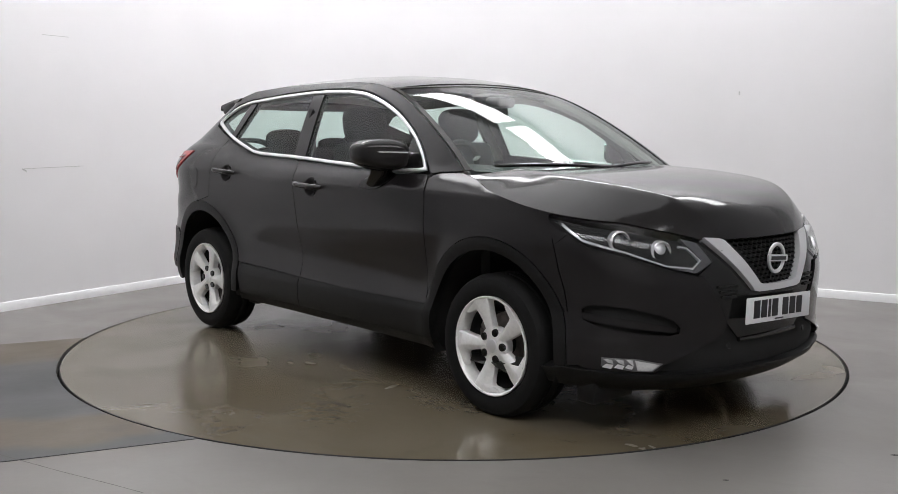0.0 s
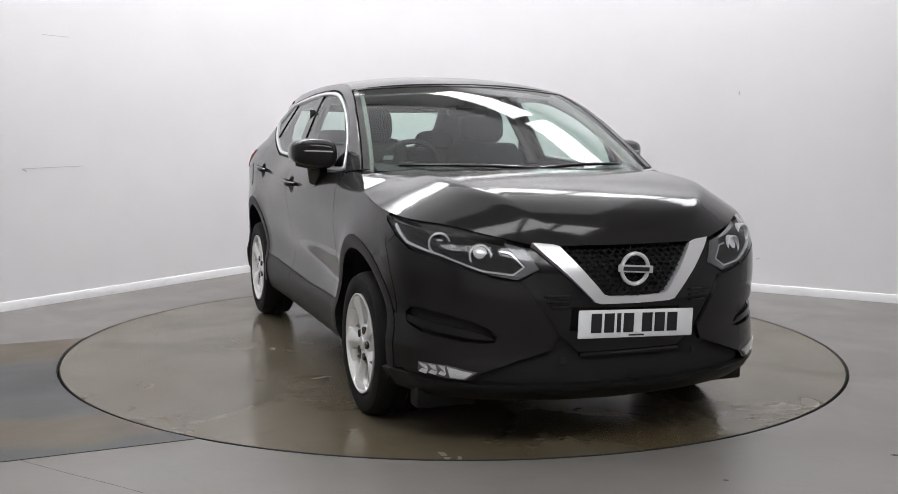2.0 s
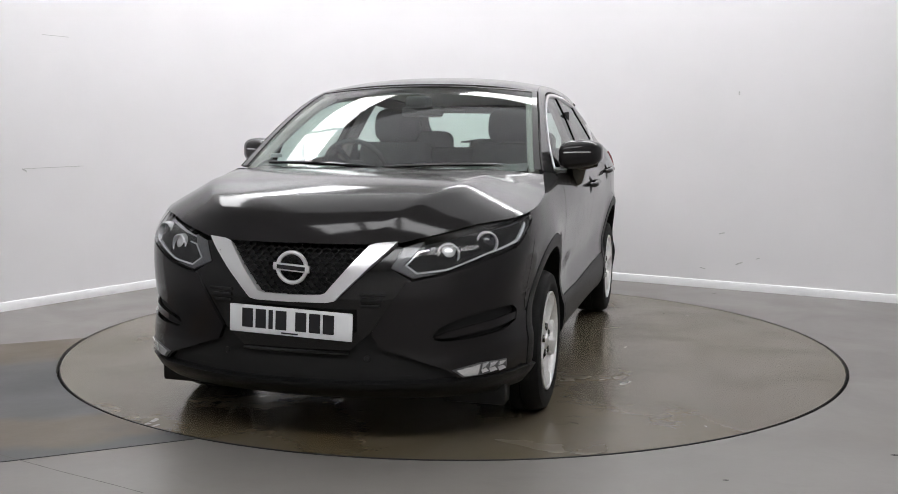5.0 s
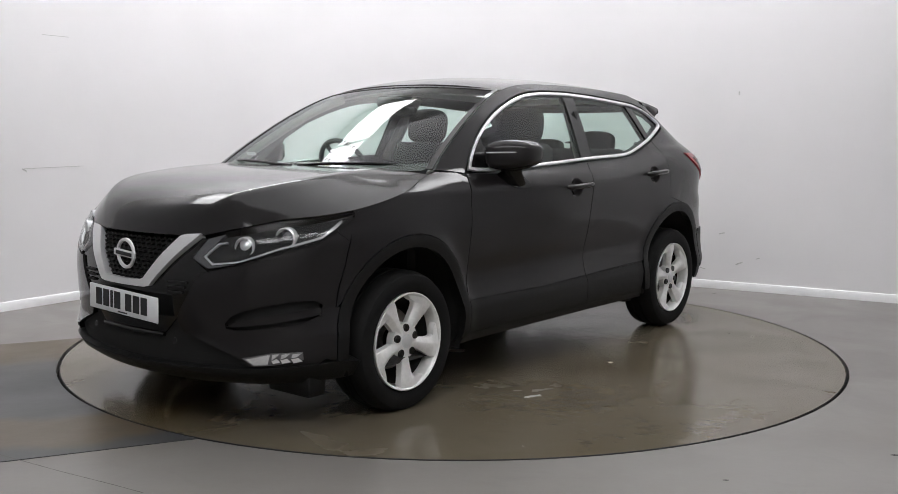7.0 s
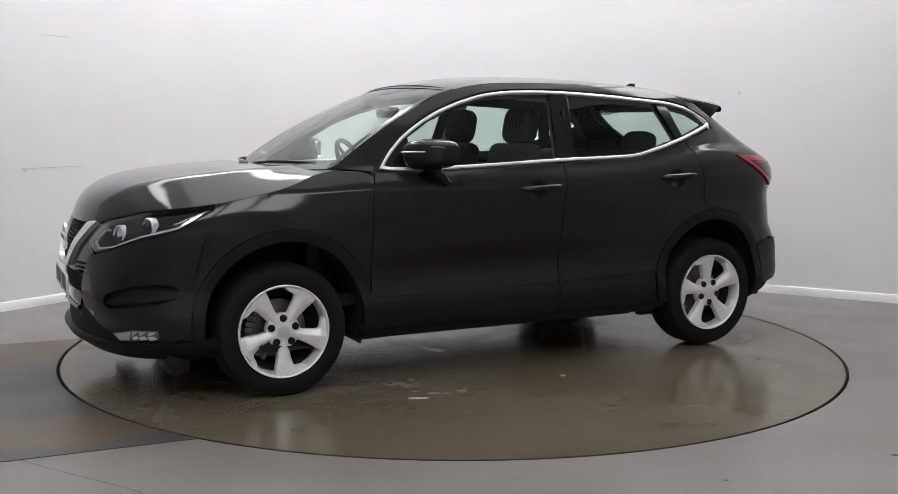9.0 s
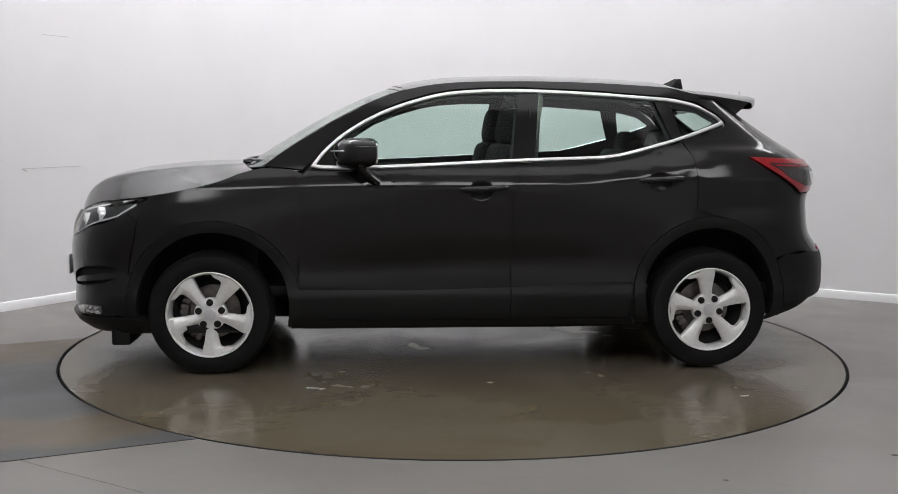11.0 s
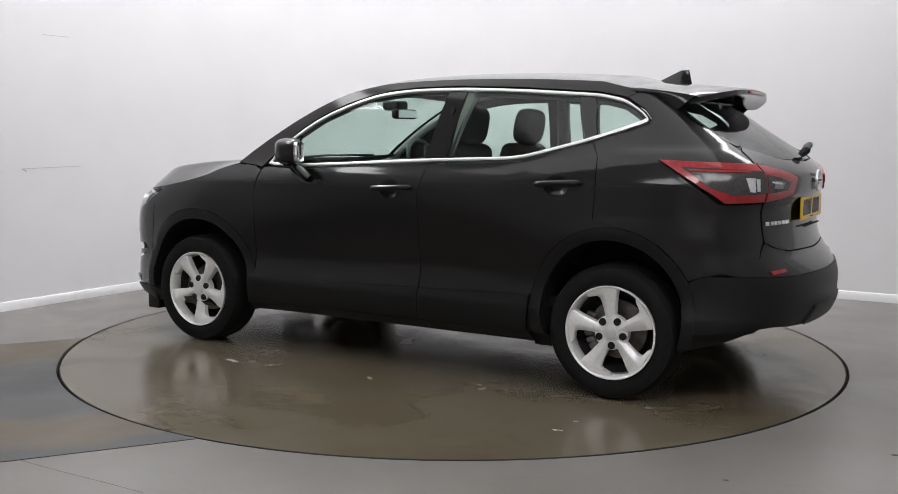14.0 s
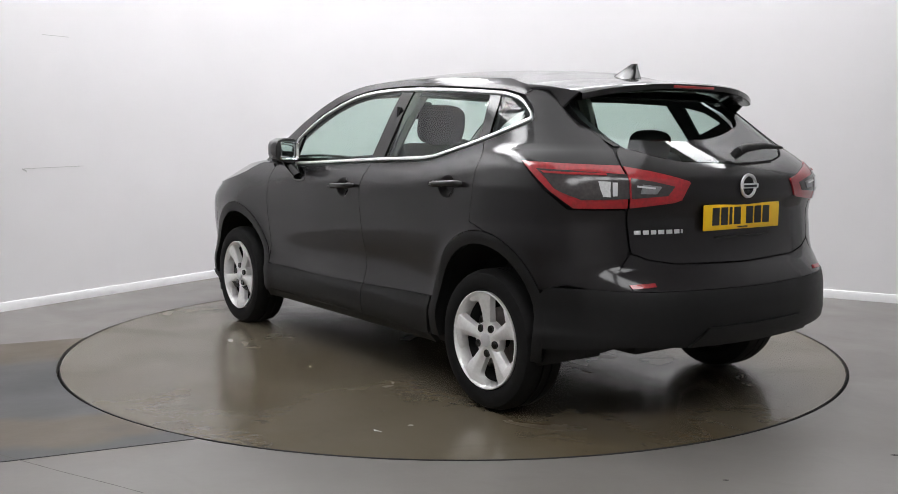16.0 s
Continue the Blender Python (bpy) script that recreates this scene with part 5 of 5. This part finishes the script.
def turntable():
    tt = thing("turntable", "round stained concrete turntable flush with the floor", "turntable")
    bm = bmesh.new()
    bmesh.ops.create_cone(bm, cap_ends=True, segments=160, radius1=TABLE_R - 0.006, radius2=TABLE_R - 0.006, depth=0.045, matrix=Matrix.Translation((0, 0, -0.0225)))
    part("disc", bm, DISC, tt, smooth=False)
    bm = bmesh.new()
    n = 160
    rows = [[bm.verts.new((r * math.cos(2 * math.pi * k / n), r * math.sin(2 * math.pi * k / n), z)) for r, z in ((TABLE_R - 0.006, 0.0), (TABLE_R - 0.001, -0.001), (TABLE_R, -0.04))] for k in range(n)]
    for k in range(n):
        a, b = rows[k], rows[(k + 1) % n]
        for j in range(2):
            bm.faces.new((a[j], a[j + 1], b[j + 1], b[j]))
    part("edge_band", bm, GROOVE, tt)
    # scraped marks that turn with the disc
    rnd = random.Random(3)
    for cx, cy, ln, n in ((0.758, 1.106, 0.075, 7), (-1.31, 1.367, 0.035, 3), (-0.125, 1.03, 0.03, 2)):
        for _ in range(n):
            a, l = rnd.uniform(-0.5, 0.5) + 2.9, ln * rnd.uniform(0.3, 1)
            x, y = cx + rnd.uniform(-0.5, 0.5) * ln, cy + rnd.uniform(-0.3, 0.3) * ln
            part("scuff_mark", boxed(x, y, 0.0, l, ln * rnd.uniform(0.06, 0.14), 0.0016, 0.0, None), SCUFF, tt, smooth=False).matrix_basis = Matrix.Translation((x, y, 0)) @ Matrix.Rotation(a, 4, "Z") @ Matrix.Translation((-x, -y, 0))
    return tt


def marks():
    """Old scrapes and scuffs on the walls and the floor."""
    c = Vector(CORNER)

    def on_wall(dirv, d, z, length, thick, material, tilt=0.0):
        inward = Vector((dirv.y, -dirv.x)) if dirv.x > 0 else Vector((-dirv.y, dirv.x))
        p = c + dirv * d + inward * 0.0015
        ang = math.degrees(math.atan2(dirv.y, dirv.x))
        ob = part("wall_mark", boxed(0, 0, 0, length, 0.002, thick), material, smooth=False)
        ob.matrix_basis = pose(p.x, p.y, z, 0, tilt, ang)
        tagged(ob, "faint scrape on the white wall paint", "wall mark", "wall marks", "structure")
    for d, z, l, th, tl in WALL_LEFT_MARKS:
        on_wall(LEFT_DIR, d, z, l, th, SCRAPE, tl)
    for d, z, l, th, tl in WALL_RIGHT_MARKS:
        on_wall(RIGHT_DIR, d, z, l, th, SCRAPE, tl)
    for x, y, r in ((3.33, 0.35, 0.02), (1.75, -2.15, 0.012), (2.1, 1.9, 0.012), (1.0, -2.45, 0.008)):
        bm = bmesh.new()
        bmesh.ops.create_circle(bm, cap_ends=True, segments=9, radius=r, matrix=Matrix.Translation((x, y, 0.002)) @ Matrix.Diagonal((1.6, 0.7, 1, 1)))
        tagged(part("floor_mark", bm, GROOVE, smooth=False), "small dark spot on the concrete floor", "floor mark", "floor marks", "structure")


    bm = bmesh.new()
    pts = [(-1.755, -2.226), (-1.45, -2.41), (-1.2, -2.55), (-1.073, -2.626)]
    q = [[bm.verts.new((x - 0.001, y - 0.002, 0.0042)), bm.verts.new((x + 0.001, y + 0.002, 0.0042))] for x, y in pts]
    for a, b in zip(q, q[1:]):
        bm.faces.new((a[0], b[0], b[1], a[1]))
    tagged(part("floor_crack", bm, CRACK, smooth=False), "thin hairline crack in the concrete floor", "crack", kind="structure")


CRACK = mat("hairline_crack", (0.145, 0.138, 0.13), 0.9, vary=0.3, scale=30)
WALL_LEFT_MARKS = [(3.3, 1.95, 0.22, 0.004, 0), (3.35, 1.0, 0.5, 0.004, 1), (3.6, 0.985, 0.04, 0.012, -30)]
WALL_RIGHT_MARKS = [(4.0, 1.6, 0.012, 0.03, 0), (3.9, 0.46, 0.05, 0.009, -15), (4.05, 0.22, 0.06, 0.012, -25), (4.2, 0.27, 0.03, 0.008, -20), (3.75, 0.16, 0.05, 0.008, 10)]
SCRAPE = mat("grey_scrape", (0.55, 0.55, 0.54), 0.8, vary=0.3, scale=60)
room()
ceiling_lights()
marks()
table = turntable()
car = thing("car", "black metallic family crossover car parked on the turntable", "car")
car_body(car)
front_end(car)
side_details(car)
tail_details(car)
interior(car)
for wx, wy, sd, turn in ((1.323, 0.882, 1, 35), (1.323, 0.882, -1, 52), (-1.323, 0.872, 1, -5), (-1.323, 0.872, -1, 20)):
    wheel(car, wx, sd, wy, turn)
motions([(table, (0, 0), 0.0), (car, (0.0, -0.075), 0.0)])
